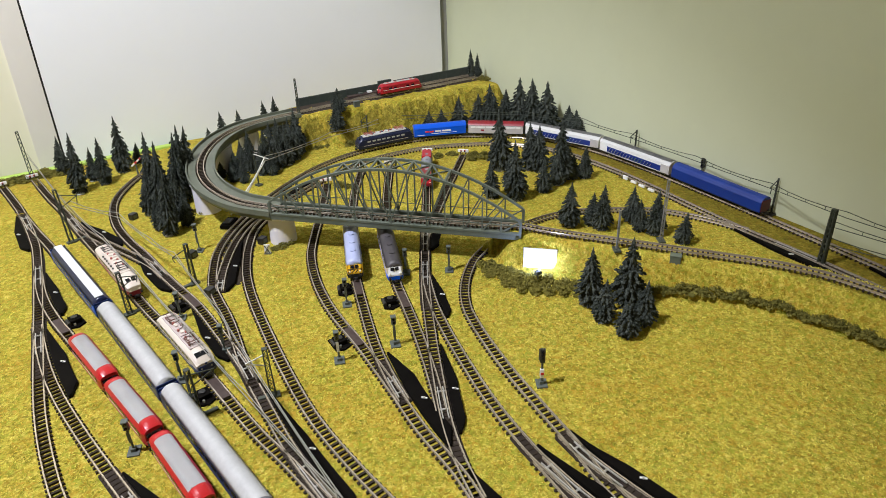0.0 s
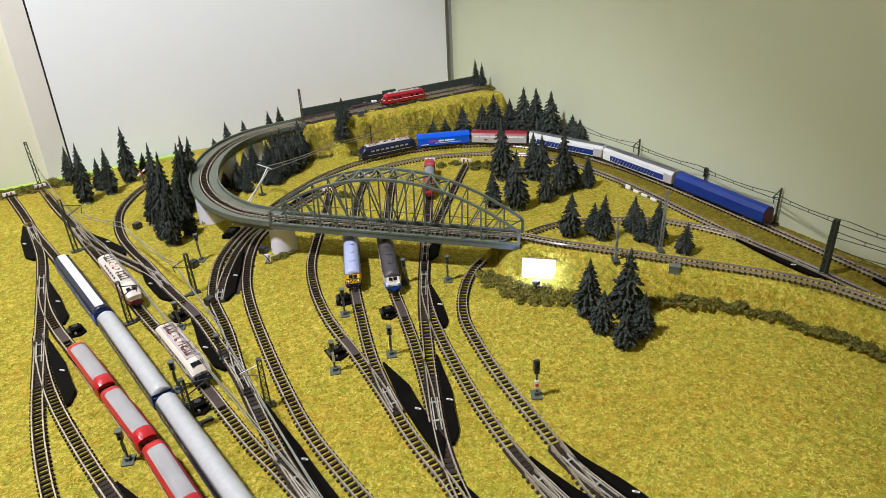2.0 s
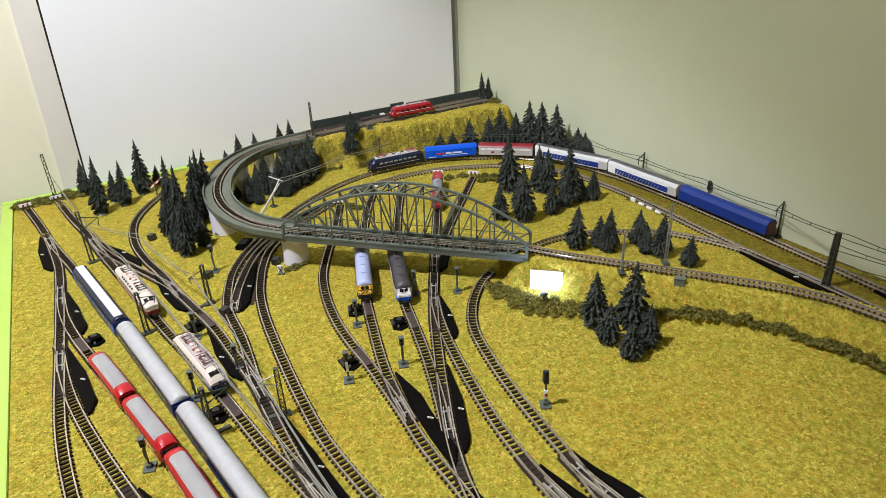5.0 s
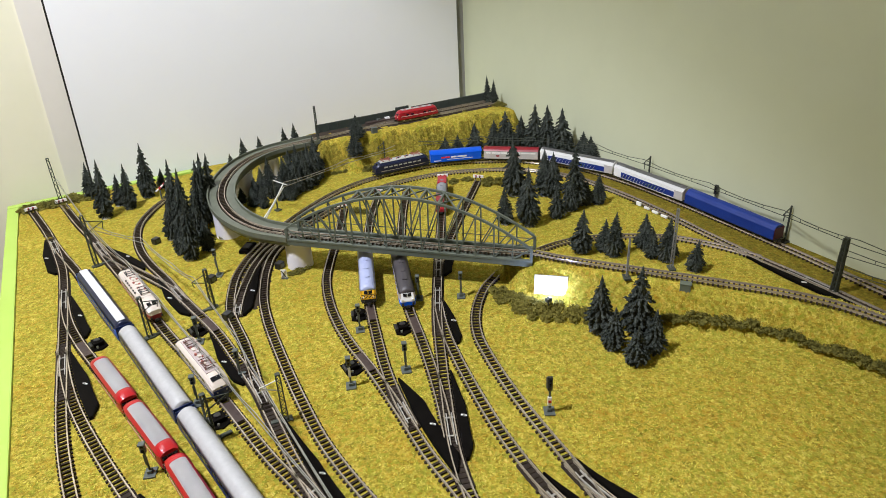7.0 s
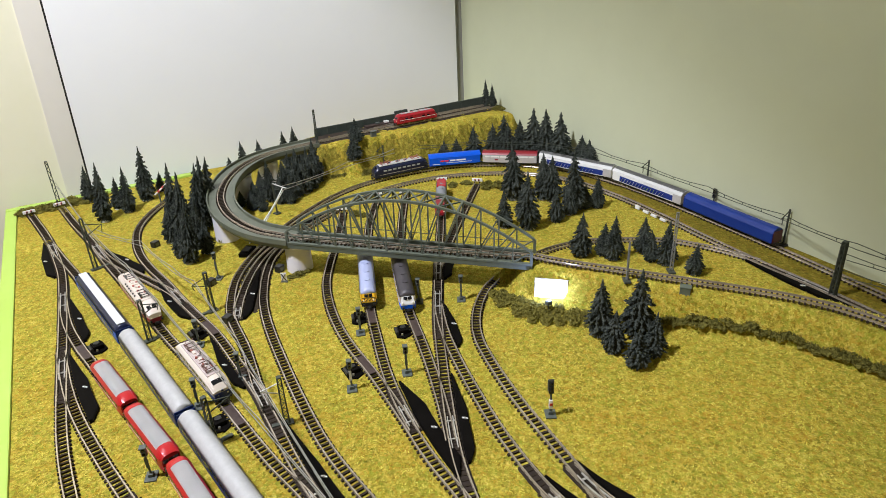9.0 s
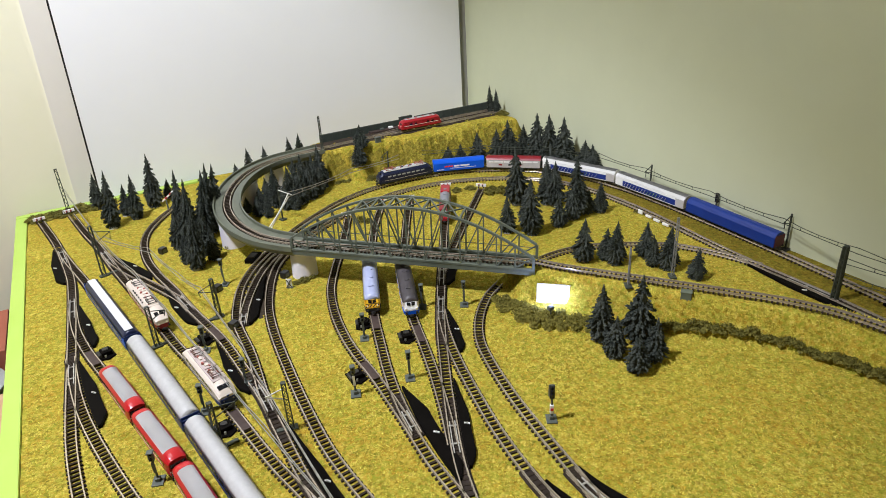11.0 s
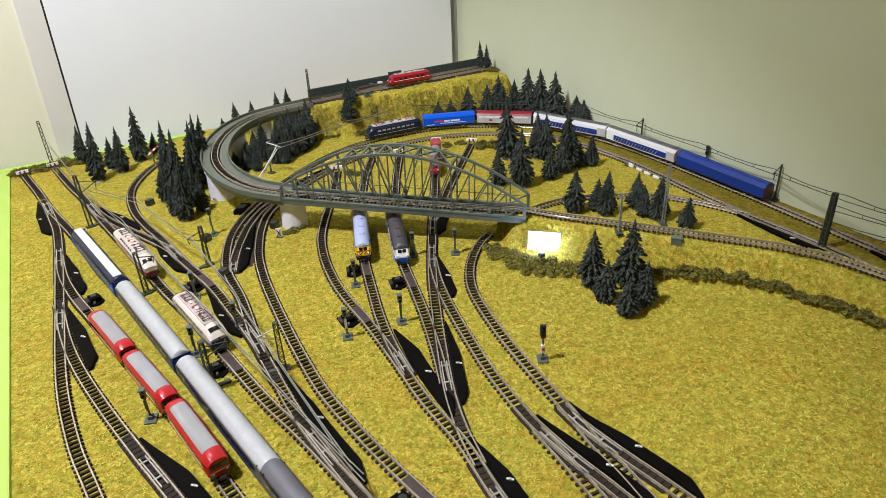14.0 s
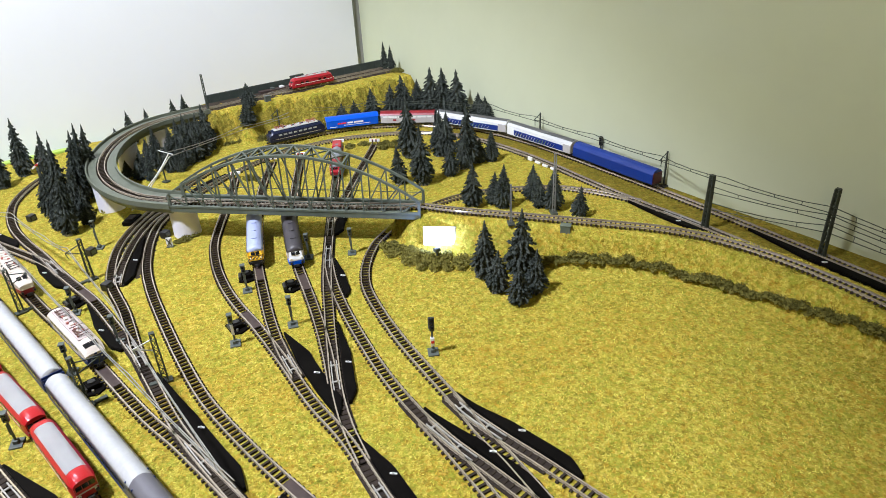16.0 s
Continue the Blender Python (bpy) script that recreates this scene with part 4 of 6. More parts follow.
def coach(m, label, body, roof, L=0.1195, lower=None, flat=None):
    v = thing("passenger_coach", m, label, "railway coach", "coaches on the siding")
    W = 0.0128
    part("body", loft([(x, body_ring(W, 0.0030, 0.0128, k, 0.05)) for x, k in stations(L, 0.002)]), body, v)
    part("roof", loft([(x, roof_ring(W, 0.0129, 0.0180, k, 0.05, 0.25, 2.3)) for x, k in stations(L - 0.003, 0.004)]), roof, v, smooth=True)
    side_panes(v, [-L / 2 + 0.013 + 0.0078 * i for i in range(13) if -L / 2 + 0.013 + 0.0078 * i < L / 2 - 0.01], 0.0058, 0.0086, 0.0118, W / 2)
    stripe(v, L * 0.985, 0.0036, 0.0062, W / 2, lower or NAVY)
    for s in (-1, 1):
        part("end_wall", boxed(min(s * L / 2, s * (L / 2 + 0.0006)), max(s * L / 2, s * (L / 2 + 0.0006)), -0.0060, 0.0060, 0.0032, 0.0150, 0.0002), NAVY, v)
        part("gangway", boxed(min(s * (L / 2 + 0.0006), s * (L / 2 + 0.0014)), max(s * (L / 2 + 0.0006), s * (L / 2 + 0.0014)), -0.0026, 0.0026, 0.0040, 0.0128, 0.0003), BLACK, v)
        coupler(v, s * L / 2)
        bogie(v, s * 0.041, 0.0085)
    if flat:
        part("roof_sheet", boxed(-L / 2 + 0.004, L / 2 - 0.003, -0.0031, 0.0031, 0.0176, 0.0183, 0.0003), flat, v, "flat white roof sheet")
    return v


def electric_loco(m, label, upper, lower, roofmat, L=0.088, nose=0.012, round_front=True, panto=None, grille=GLASS):
    v = thing("electric_locomotive", m, label, "locomotive", "locomotives")
    W = 0.0134
    st = stations(L, nose)
    draw = 0.30 if round_front else 0.10
    part("skirt", loft([(x, body_ring(W, 0.0026, 0.0062, k, draw)) for x, k in st]), lower, v)
    dip, drop = (0.0036, 0.85) if round_front else (0.0034, 0.80)

    def crest(a):
        """Height of the front's centre line; a runs from the roof's end (0) to the tip (1)."""
        return 0.0133 - dip * a * a + 0.0033 * (1 - drop * a * a)

    part("body", loft([(x, body_ring(W, 0.0063, 0.0132 - dip * k, k, draw)) for x, k in st]), upper, v, smooth=False)
    part("roof", loft([(x, roof_ring(W, 0.0133 - dip * k, 0.0166 - dip * k, k, draw, drop, 2.8)) for x, k in st]), upper, v)
    part("roof_deck", boxed(-L / 2 + nose + 0.001, L / 2 - nose - 0.001, -0.0044, 0.0044, 0.0160, 0.0169, 0.0002), roofmat, v, "roof deck with equipment")
    for y in (-0.0034, 0.0034):
        part("roof_conductor", bar(bmesh.new(), (-L / 2 + nose + 0.006, y, 0.0176), (L / 2 - nose - 0.006, y, 0.0176), 0.0003, 0.0003), roofmat, v)
    for i, (x, y, w, d) in enumerate(((-0.013, 0.0008, 0.0016, 0.0014), (-0.008, -0.001, 0.002, 0.001), (-0.003, 0.001, 0.0012, 0.0016), (0.0025, -0.0006, 0.0014, 0.0012), (0.0085, 0.0008, 0.002, 0.0014), (0.0135, -0.0012, 0.0012, 0.001))):
        part("roof_box", boxed(x - w, x + w, y - d, y + d, 0.0169, 0.0179, 0.0003), upper if i % 2 else roofmat, v)
        bm = bmesh.new()
        tube(bm, (x + 0.0024, -y * 2, 0.0168), (x + 0.0024, -y * 2, 0.0183), 0.0009, 8)
        part("insulator", bm, INSULATOR, v)
        for sy in (-1, 1) if round_front else ():
            bm = bmesh.new()
            tube(bm, (x, sy * (W / 2 - 0.0016), 0.0152), (x, sy * (W / 2 - 0.0010), 0.0156), 0.0008, 10)
            part("roof_vent", bm, BLACK, v)
    if grille:
        side_panes(v, [-0.022 + 0.0063 * i for i in range(8)], 0.0042, 0.0098, 0.0116, W / 2, grille, "side_grille")
    stripe(v, L - 2 * nose, 0.0061, 0.0065, W / 2, IVORY)
    for s in (-1, 1):
        for y in (-0.0024, 0.0024):
            a0, a1, wide = (0.52, 0.74, 0.0030) if round_front else (0.38, 0.66, 0.0040)
            lo, hi = L / 2 - nose * (1 - a1), L / 2 - nose * (1 - a0)
            w = bar(bmesh.new(), (s * lo, y * 0.80, crest(a1) - 0.0001), (s * hi, y * 0.88, crest(a0) - 0.0001), wide, 0.0005)
            part("front_window", w, GLASS, v)
        for y in (-0.0032, 0.0032):
            bm = bmesh.new()
            tube(bm, (s * (L / 2 - 0.0004), y, 0.0070), (s * (L / 2 + 0.0004), y, 0.0070), 0.0007, 10)
            part("headlight", bm, LAMPGLOW, v)
        if not round_front:
            part("front_panel", boxed(min(s * L / 2, s * (L / 2 + 0.0004)), max(s * L / 2, s * (L / 2 + 0.0004)), -0.0056, 0.0056, 0.0030, 0.0088, 0.0002), lower, v)
            part("front_emblem", boxed(min(s * L / 2, s * (L / 2 + 0.0005)), max(s * L / 2, s * (L / 2 + 0.0005)), -0.0008, 0.0008, 0.0094, 0.0106), lower, v)
        pantograph(v, s * (L / 2 - nose - 0.009), panto or BLACK, False)
        coupler(v, s * L / 2)
        bogie(v, s * L * 0.28, 0.0105)
    return v


def diesel_loco(m, label, body, lower, roof, front, L=0.075, panel=None, line=None, hoods=None):
    v = thing("diesel_locomotive", m, label, "locomotive", "locomotives")
    W = 0.0134
    part("skirt", loft([(x, body_ring(W, 0.0026, 0.0058, k, 0.12)) for x, k in stations(L, 0.004)]), lower, v)
    st = stations(L - 0.0048, 0.004)
    part("body", loft([(x, body_ring(W, 0.0059, 0.0126, k, 0.12)) for x, k in st]), body, v)
    part("roof", loft([(x, roof_ring(W, 0.0127, 0.0176, k, 0.12, 0.45, 2.4)) for x, k in st]), roof, v, smooth=True)
    if hoods:
        for s in (-1, 1):
            x0, x1 = sorted((s * (L / 2 - 0.0032), s * (L / 2 - 0.024)))
            part("hood", boxed(x0, x1, -W * 0.42, W * 0.42, 0.0125, 0.0179, 0.0008), lower if s > 0 else hoods, v, "red hood")
    if panel:
        part("roof_panel", boxed(-L / 2 + 0.008, L / 2 - 0.008, -0.0030, 0.0030, 0.0170, 0.0179, 0.0004), panel, v, "grey roof sheet")
    for i in range(4):
        x = (-0.021 + 0.014 * i) * L / 0.075
        bm = bmesh.new()
        tube(bm, (x, 0, 0.0168), (x, 0, 0.0181), 0.0021, 14)
        part("roof_fan", bm, roof, v)
    side_panes(v, [k * L for k in (-0.27, -0.15, 0.15, 0.27)], 0.0040, 0.0090, 0.0114, W / 2)
    stripe(v, L * 0.88, 0.0078, 0.0084, W / 2, line or IVORY)
    for s in (-1, 1):
        xe = s * (L / 2)

        def slope(t, y):
            """Point on the raked front; t runs from its foot (0) to the roof (1)."""
            return (xe - s * (0.0030 * t - 0.0001), y, 0.0070 + 0.0074 * t)

        part("front_panel", loft([(xe - s * 0.0042, [(-0.0059, 0.0059), (0.0059, 0.0059), (0.0044, 0.0143), (-0.0044, 0.0143)]), (xe - s * 0.0030, [(-0.0059, 0.0059), (0.0059, 0.0059), (0.0044, 0.0142), (-0.0044, 0.0142)]), (xe, [(-0.0055, 0.0059), (0.0055, 0.0059), (0.0055, 0.0070), (-0.0055, 0.0070)])]), front, v)
        for y in (-0.0022, 0.0022):
            part("front_window", bar(bmesh.new(), slope(0.44, y), slope(0.76, y * 0.86), 0.0034, 0.0004), GLASS, v)
        for y in (-0.0040, 0.0040):
            bm = bmesh.new()
            tube(bm, slope(0.14, y), (xe + s * 0.0006, y, 0.0080), 0.0006, 10)
            part("headlight", bm, LAMPGLOW, v)
        if line is BLACK:
            for y in (-0.0042, -0.0014, 0.0014, 0.0042):
                part("chevron", bar(bmesh.new(), slope(0.02, y - 0.0012), slope(0.26, y + 0.0012), 0.0007, 0.0003, (s, 0, 0.4)), BLACK, v)
            part("front_band", bar(bmesh.new(), slope(0.36, -0.0054), slope(0.36, 0.0054), 0.0006, 0.0003), BLACK, v)
        coupler(v, xe)
        bogie(v, s * L * 0.27, 0.008)
    return v


def freight_wagon(m, label, L, side, roof, kind, ends=None):
    v = thing("freight_wagon", m, label, "freight wagon", "wagons of the freight train")
    W = 0.0134
    part("frame", boxed(-L / 2, L / 2, -0.0058, 0.0058, 0.0028, 0.0040, 0.0002), BLACK, v)
    if kind == "tarp":
        part("tarpaulin", loft([(x, [(-W / 2, 0.0042), (W / 2, 0.0042)] + [(y, z) for y, z in reversed(roof_arc(W, 0.0135, 0.0180, 10, 3.0))]) for x in (-L / 2, L / 2)]), side, v, smooth=False)
        for s in (-1, 1):
            part("end_wall", boxed(min(s * L / 2, s * (L / 2 + 0.0006)), max(s * L / 2, s * (L / 2 + 0.0006)), -0.0060, 0.0060, 0.0042, 0.0150, 0.0002), TARPEND, v, "dark red end wall")
    else:
        part("body", boxed(-L / 2 + 0.0006, L / 2 - 0.0006, -W / 2, W / 2, 0.0042, 0.0138, 0.0003), side, v)
        part("roof", loft([(x, roof_arc(W + 0.0004, 0.0139, 0.0178, 10, 2.6)) for x in (-L / 2, L / 2)]), roof, v, smooth=False)
    if kind == "container":
        for s in (-1, 1):
            y0, y1 = min(s * W / 2, s * (W / 2 + 0.0002)), max(s * W / 2, s * (W / 2 + 0.0002))
            for name, x, w, z0, z1, mat in (("print_emblem", -0.0160, 0.0048, 0.0088, 0.0106, PRINTRED), ("print_emblem", -0.0105, 0.0050, 0.0088, 0.0106, PRINTRED), ("print_bar", -0.003, 0.0070, 0.0088, 0.0107, WHITE), ("print_bar", 0.0075, 0.0115, 0.0088, 0.0107, WHITE), ("print_bar", 0.005, 0.032, 0.0068, 0.0074, WHITE), ("print_bar", -0.0235, 0.009, 0.0056, 0.0064, WHITE)):
                x = -s * x
                part(name, boxed(x - w / 2, x + w / 2, y0, y1, z0, z1), mat, v)
    if kind == "sliding":
        bm = bmesh.new()
        arc = [(y, z + 0.00015) for y, z in roof_arc(W + 0.0004, 0.0139, 0.0178, 20, 2.6)[1:17]]
        rings = [[bm.verts.new((x, y, z)) for y, z in arc] for x in (-L / 2 + 0.0005, L / 2 - 0.0005)]
        for k in range(len(arc) - 1):
            bm.faces.new((rings[0][k], rings[0][k + 1], rings[1][k + 1], rings[1][k]))
        bmesh.ops.solidify(bm, geom=bm.faces[:], thickness=0.0001)
        part("roof_sheet", bm, WAGONROOF, v, "grey roof sheet")
        for s in (-1, 1):
            y0, y1 = min(s * W / 2, s * (W / 2 + 0.0002)), max(s * W / 2, s * (W / 2 + 0.0002))
            part("print_panel", boxed(-L / 2 + 0.008, L / 2 - 0.012, y0, y1, 0.0052, 0.0112), FLAGBLUE, v, "deep blue printed panel")
            y0, y1 = min(s * (W / 2 + 0.0002), s * (W / 2 + 0.0003)), max(s * (W / 2 + 0.0002), s * (W / 2 + 0.0003))
            rnd = random.Random(5)
            for i in range(15):
                x = -s * (-L / 2 + 0.016 + i * (L - 0.036) / 15)
                t, w = rnd.uniform(0.0016, 0.0028), (L - 0.034) / 15 * rnd.uniform(0.7, 1.15)
                lean = 0.0012
                g = bar(bmesh.new(), (x + s * lean, (y0 + y1) / 2, 0.0080 - t), (x - s * lean, (y0 + y1) / 2, 0.0084 + t * 0.7), 0.0001, w * 0.55, (0, 1, 0))
                part("print_bar", g, PRINTGREEN if 7 < i < 12 else WHITE, v)
            xd = -s * (L / 2 - 0.006)
            part("door_end", boxed(xd - 0.005, xd + 0.005, min(s * W / 2, s * (W / 2 + 0.0003)), max(s * W / 2, s * (W / 2 + 0.0003)), 0.0046, 0.0134), GREYSIDE, v)
    if kind == "van":
        stripe(v, L * 0.9, 0.0108, 0.0128, W / 2, WHITE, "white_band")
        for i in range(5):
            x = -L / 2 + 0.010 + (L - 0.020) * i / 4
            for s in (-1, 1):
                part("door_rib", boxed(x - 0.0004, x + 0.0004, min(s * W / 2, s * (W / 2 + 0.0003)), max(s * W / 2, s * (W / 2 + 0.0003)), 0.0044, 0.0136), GREYSIDE, v)
            if i in (1, 3):
                side_panes(v, [x + 0.004], 0.004, 0.0070, 0.0090, W / 2, DKRED, "vent")
    for s in (-1, 1):
        coupler(v, s * L / 2)
        bogie(v, s * L * 0.33, 0.0065)
    return v


for y in (0.4725, 0.408, 0.3435):
    railbus(placed("railcar_siding", arc_at_y("railcar_siding", y), 0.0605))
coach(placed("coach_siding", arc_at_y("coach_siding", 0.5925), 0.117), "blue railway coach with a flat white roof", BLUE, DEEPNAVY, 0.117, flat=SHEETWHITE)
for y, tone in ((0.472, SILVER), (0.3505, SILVER)):
    coach(placed("coach_siding", arc_at_y("coach_siding", y), 0.1195), "silver-roofed blue railway coach", NAVY, tone)
coach(placed("coach_siding", arc_at_y("coach_siding", 0.2285), 0.1195), "blue railway coach with a darker grey roof", NAVY, worn("grey_coach_roof", (0.11, 0.105, 0.12), (0.15, 0.145, 0.16), 60, 0.5))
electric_loco(placed("loco_siding", arc_at_y("loco_siding", 0.596), 0.087), "ivory and dark red electric locomotive with a rounded nose", IVORY, DKRED, IVORY, 0.087, 0.014)
electric_loco(placed("loco_siding", arc_at_y("loco_siding", 0.4605), 0.071), "ivory and navy blue electric locomotive with red roof insulators", IVORY, NAVY, ROOFTAN, 0.071, 0.010, False, PANTOBROWN)
diesel_loco(placed("yard_yellow", arc_at_y("yard_yellow", 0.515), 0.078), "yellow track-maintenance railcar with a pale blue roof", YELLOW, BLACK, ROOFBLUE, YELLOW, 0.078, line=BLACK)
diesel_loco(placed("yard_blue", arc_at_y("yard_blue", 0.494), 0.078), "white and blue diesel locomotive with a dark grey roof", IVORY, BLUE, ROOFDARK, WHITE, 0.078)
diesel_loco(placed("upper", arc_at_x("upper", 0.470), 0.060) @ Matrix.Diagonal((1, 1, 0.8, 1)), "red diesel locomotive with a grey roof sheet on the upper line", DEEPRED, DEEPRED, DEEPRED, DEEPRED, 0.060, panel=SILVER, line=WHITE)
diesel_loco(placed("yard_straight", arc_at_y("yard_straight", 0.638), 0.080) @ Matrix.Diagonal((1, 0.9, 0.78, 1)), "dark red diesel locomotive with grey roof near a buffer stop", DEEPRED, DKRED, GREYPLATE, DEEPRED, 0.080, hoods=DEEPRED)

front = arc_at_x("main_outer", 0.369)
CONSIST = [("loco", 0.070), ("container", 0.065), ("van", 0.068), ("sliding", 0.098), ("sliding", 0.098), ("tarp", 0.104)]
for kind, L in CONSIST:
    m = placed("main_outer", front - L / 2, L)
    if kind == "loco":
        electric_loco(m, "dark blue electric locomotive with a light grey roof", DEEPNAVY, DEEPNAVY, ROOFGREY, L, 0.006, False, INSULATOR, SILVER)
    elif kind == "container":
        freight_wagon(m, "bright blue swap-body wagon with white and red print", L, BLUE, BLUE, kind)
    elif kind == "van":
        freight_wagon(m, "grey covered van with a red-brown roof", L, GREYSIDE, DKRED, kind)
    elif kind == "sliding":
        freight_wagon(m, "white sliding-wall wagon with a blue printed panel", L, WHITE, ROOFGREY, kind)
    else:
        freight_wagon(m, "long wagon under a deep blue tarpaulin with dark red ends", L, TARPBLUE, TARPBLUE, kind)
    front -= L + 0.0040


# ---- turnout beds, decouplers and buffer stops ----
def turnout_bed(key, y0, y1, side, depth, tip=0.5):
    """A black motor housing beside a turnout, with its lever. side: 1 towards +x, -1 towards -x."""
    line = [p for p in LINES[key] if min(y0, y1) <= p.y <= max(y0, y1) and (p.x > 0.5 or not key.startswith("main_") or key == "main_link")]
    line.sort(key=lambda p: -p.y)
    inner, outer = [], []
    n = len(line)
    for i, p in enumerate(line):
        a = line[min(i + 1, n - 1)] - line[max(i - 1, 0)]
        s = Vector((-a.y, a.x, 0)).normalized()
        s = s if s.x * side > 0 else -s
        t = i / (n - 1)
        w = 0.8 * depth * min(1.0, t / tip + 0.12) * min(1.0, (1 - t) / 0.16 + 0.25)
        inner.append((p.x + s.x * 0.0048, p.y + s.y * 0.0048))
        outer.append((p.x + s.x * (0.0050 + w), p.y + s.y * (0.0050 + w)))
    bed = thing("turnout_motor_housing", Matrix(), "flat black plastic turnout motor housing beside the rails", "turnout motor", "turnout housings")
    part("housing", prism(inner + outer[::-1], 0.0004, 0.0028, 0.0005), BED, bed)
    k = int(n * 0.55)
    c = (Vector(inner[k]) * 0.35 + Vector(outer[k]) * 0.65)
    part("lever", bar(bmesh.new(), (c.x - 0.0013, c.y + 0.0014, 0.0034), (c.x + 0.0013, c.y - 0.0014, 0.0034), 0.0009, 0.0006), WHITE, bed, "tiny pale lever")
    bm = bmesh.new()
    tube(bm, (c.x, c.y, 0.0026), (c.x, c.y, 0.0040), 0.0006, 8)
    part("pivot", bm, STEEL, bed)
    return bed


LINES["yard_bed"] = spline([(0.2150, 0.388), (0.2125, 0.374), (0.2075, 0.345), (0.2045, 0.315), (0.2035, 0.285)], 0.004)
LINES["inner_north"] = spline([(0.302, 0.6935), (0.282, 0.682), (0.262, 0.6690), (0.245, 0.6570)], 0.004)
BEDS = [
    ("inner_north", 0.693, 0.660, -1, 0.0085),
    ("siding_edge", 0.792, 0.694, -1, 0.0095), ("railcar_siding", 0.645, 0.560, 1, 0.0085), ("siding_branch", 0.550, 0.452, 1, 0.0105),
    ("loco_crossover", 0.735, 0.655, 1, 0.0095), ("forest_curve", 0.632, 0.548, -1, 0.0075), ("main_link", 0.605, 0.500, 1, 0.0085),
    ("forest_curve", 0.515, 0.432, -1, 0.0075), ("forest_curve", 0.398, 0.27, 1, 0.009), ("yard_bed", 0.384, 0.286, 1, 0.0118, 0.34),
    ("yard_straight", 0.376, 0.296, 1, 0.0080), ("yard_fan", 0.458, 0.396, 1, 0.0070), ("yard_east", 0.548, 0.492, 1, 0.0090),
    ("yard_west", 0.272, 0.200, 1, 0.0100), ("yard_fan", 0.264, 0.170, 1, 0.0090), ("south_main", 0.262, 0.170, 1, 0.0095),
    ("siding_branch", 0.372, 0.27, 1, 0.0105), ("main_inner", 0.372, 0.265, -1, 0.008), ("main_outer", 0.268, 0.14, -1, 0.011),
]
for bed in BEDS:
    turnout_bed(*bed)


def frog(key, y0, y1):
    """Bright nickel frog and guard rails inside a turnout."""
    line = [p for p in LINES[key] if y0 <= p.y <= y1 and (p.x > 0.5 or key != "main_inner")]
    g = thing("turnout_frog", Matrix(), "pale metal turnout frog with tie bars between the rails", "turnout frog", "turnout frogs")
    along = LINES[key]
    near = [p for p in along if y0 - 0.030 <= p.y <= y1 + 0.022 and (p.x > 0.5 or key != "main_inner")]
    part("turnout_plate", sweep(bmesh.new(), near, [(-0.0050, 0.0004), (0.0050, 0.0004), (0.0050, 0.0009), (-0.0050, 0.0009)]), TURNOUTBROWN, g, "dark brown plastic turnout plate")
    for off in (-0.0017, 0.0017):
        part("guard_rail", sweep(bmesh.new(), line, [(off - 0.00035, 0.0021), (off + 0.00035, 0.0021), (off + 0.00035, 0.0029), (off - 0.00035, 0.0029)]), FROG, g)
    for p, d, s in frames_along(line)[1:: max(2, len(line) // 2)]:
        part("tie_bar", bar(bmesh.new(), p - s * 0.0026 + Vector((0, 0, 0.0024)), p + s * 0.0026 + Vector((0, 0, 0.0024)), 0.0011, 0.0006), FROG, g)


TURNOUTBROWN = worn("turnout_plate_brown", (0.020, 0.014, 0.011), (0.045, 0.033, 0.026), 300, 0.7, 0, 0.15)
FROG = worn("frog_metal", (0.28, 0.26, 0.24), (0.50, 0.48, 0.44), 120, 0.45, 0.4)
for key, y0, y1 in (("siding_edge", 0.745, 0.785), ("siding_edge", 0.62, 0.66), ("siding_edge", 0.515, 0.545), ("loco_siding", 0.71, 0.752), ("forest_curve", 0.575, 0.61), ("forest_curve", 0.405, 0.44),
                    ("forest_curve", 0.29, 0.325), ("main_link", 0.527, 0.545), ("yard_yellow", 0.336, 0.36), ("yard_straight", 0.305, 0.335), ("yard_straight", 0.440, 0.475), ("yard_straight", 0.49, 0.52),
                    ("yard_west", 0.205, 0.235), ("yard_fan", 0.215, 0.255), ("south_main", 0.215, 0.255), ("siding_branch", 0.325, 0.355), ("main_inner", 0.285, 0.335)):
    frog(key, y0, y1)


LINES["inner_west"] = spline([(0.1595, 0.45), (0.156, 0.399), (0.155, 0.35), (0.160, 0.30), (0.168, 0.252), (0.178, 0.20)], 0.004)


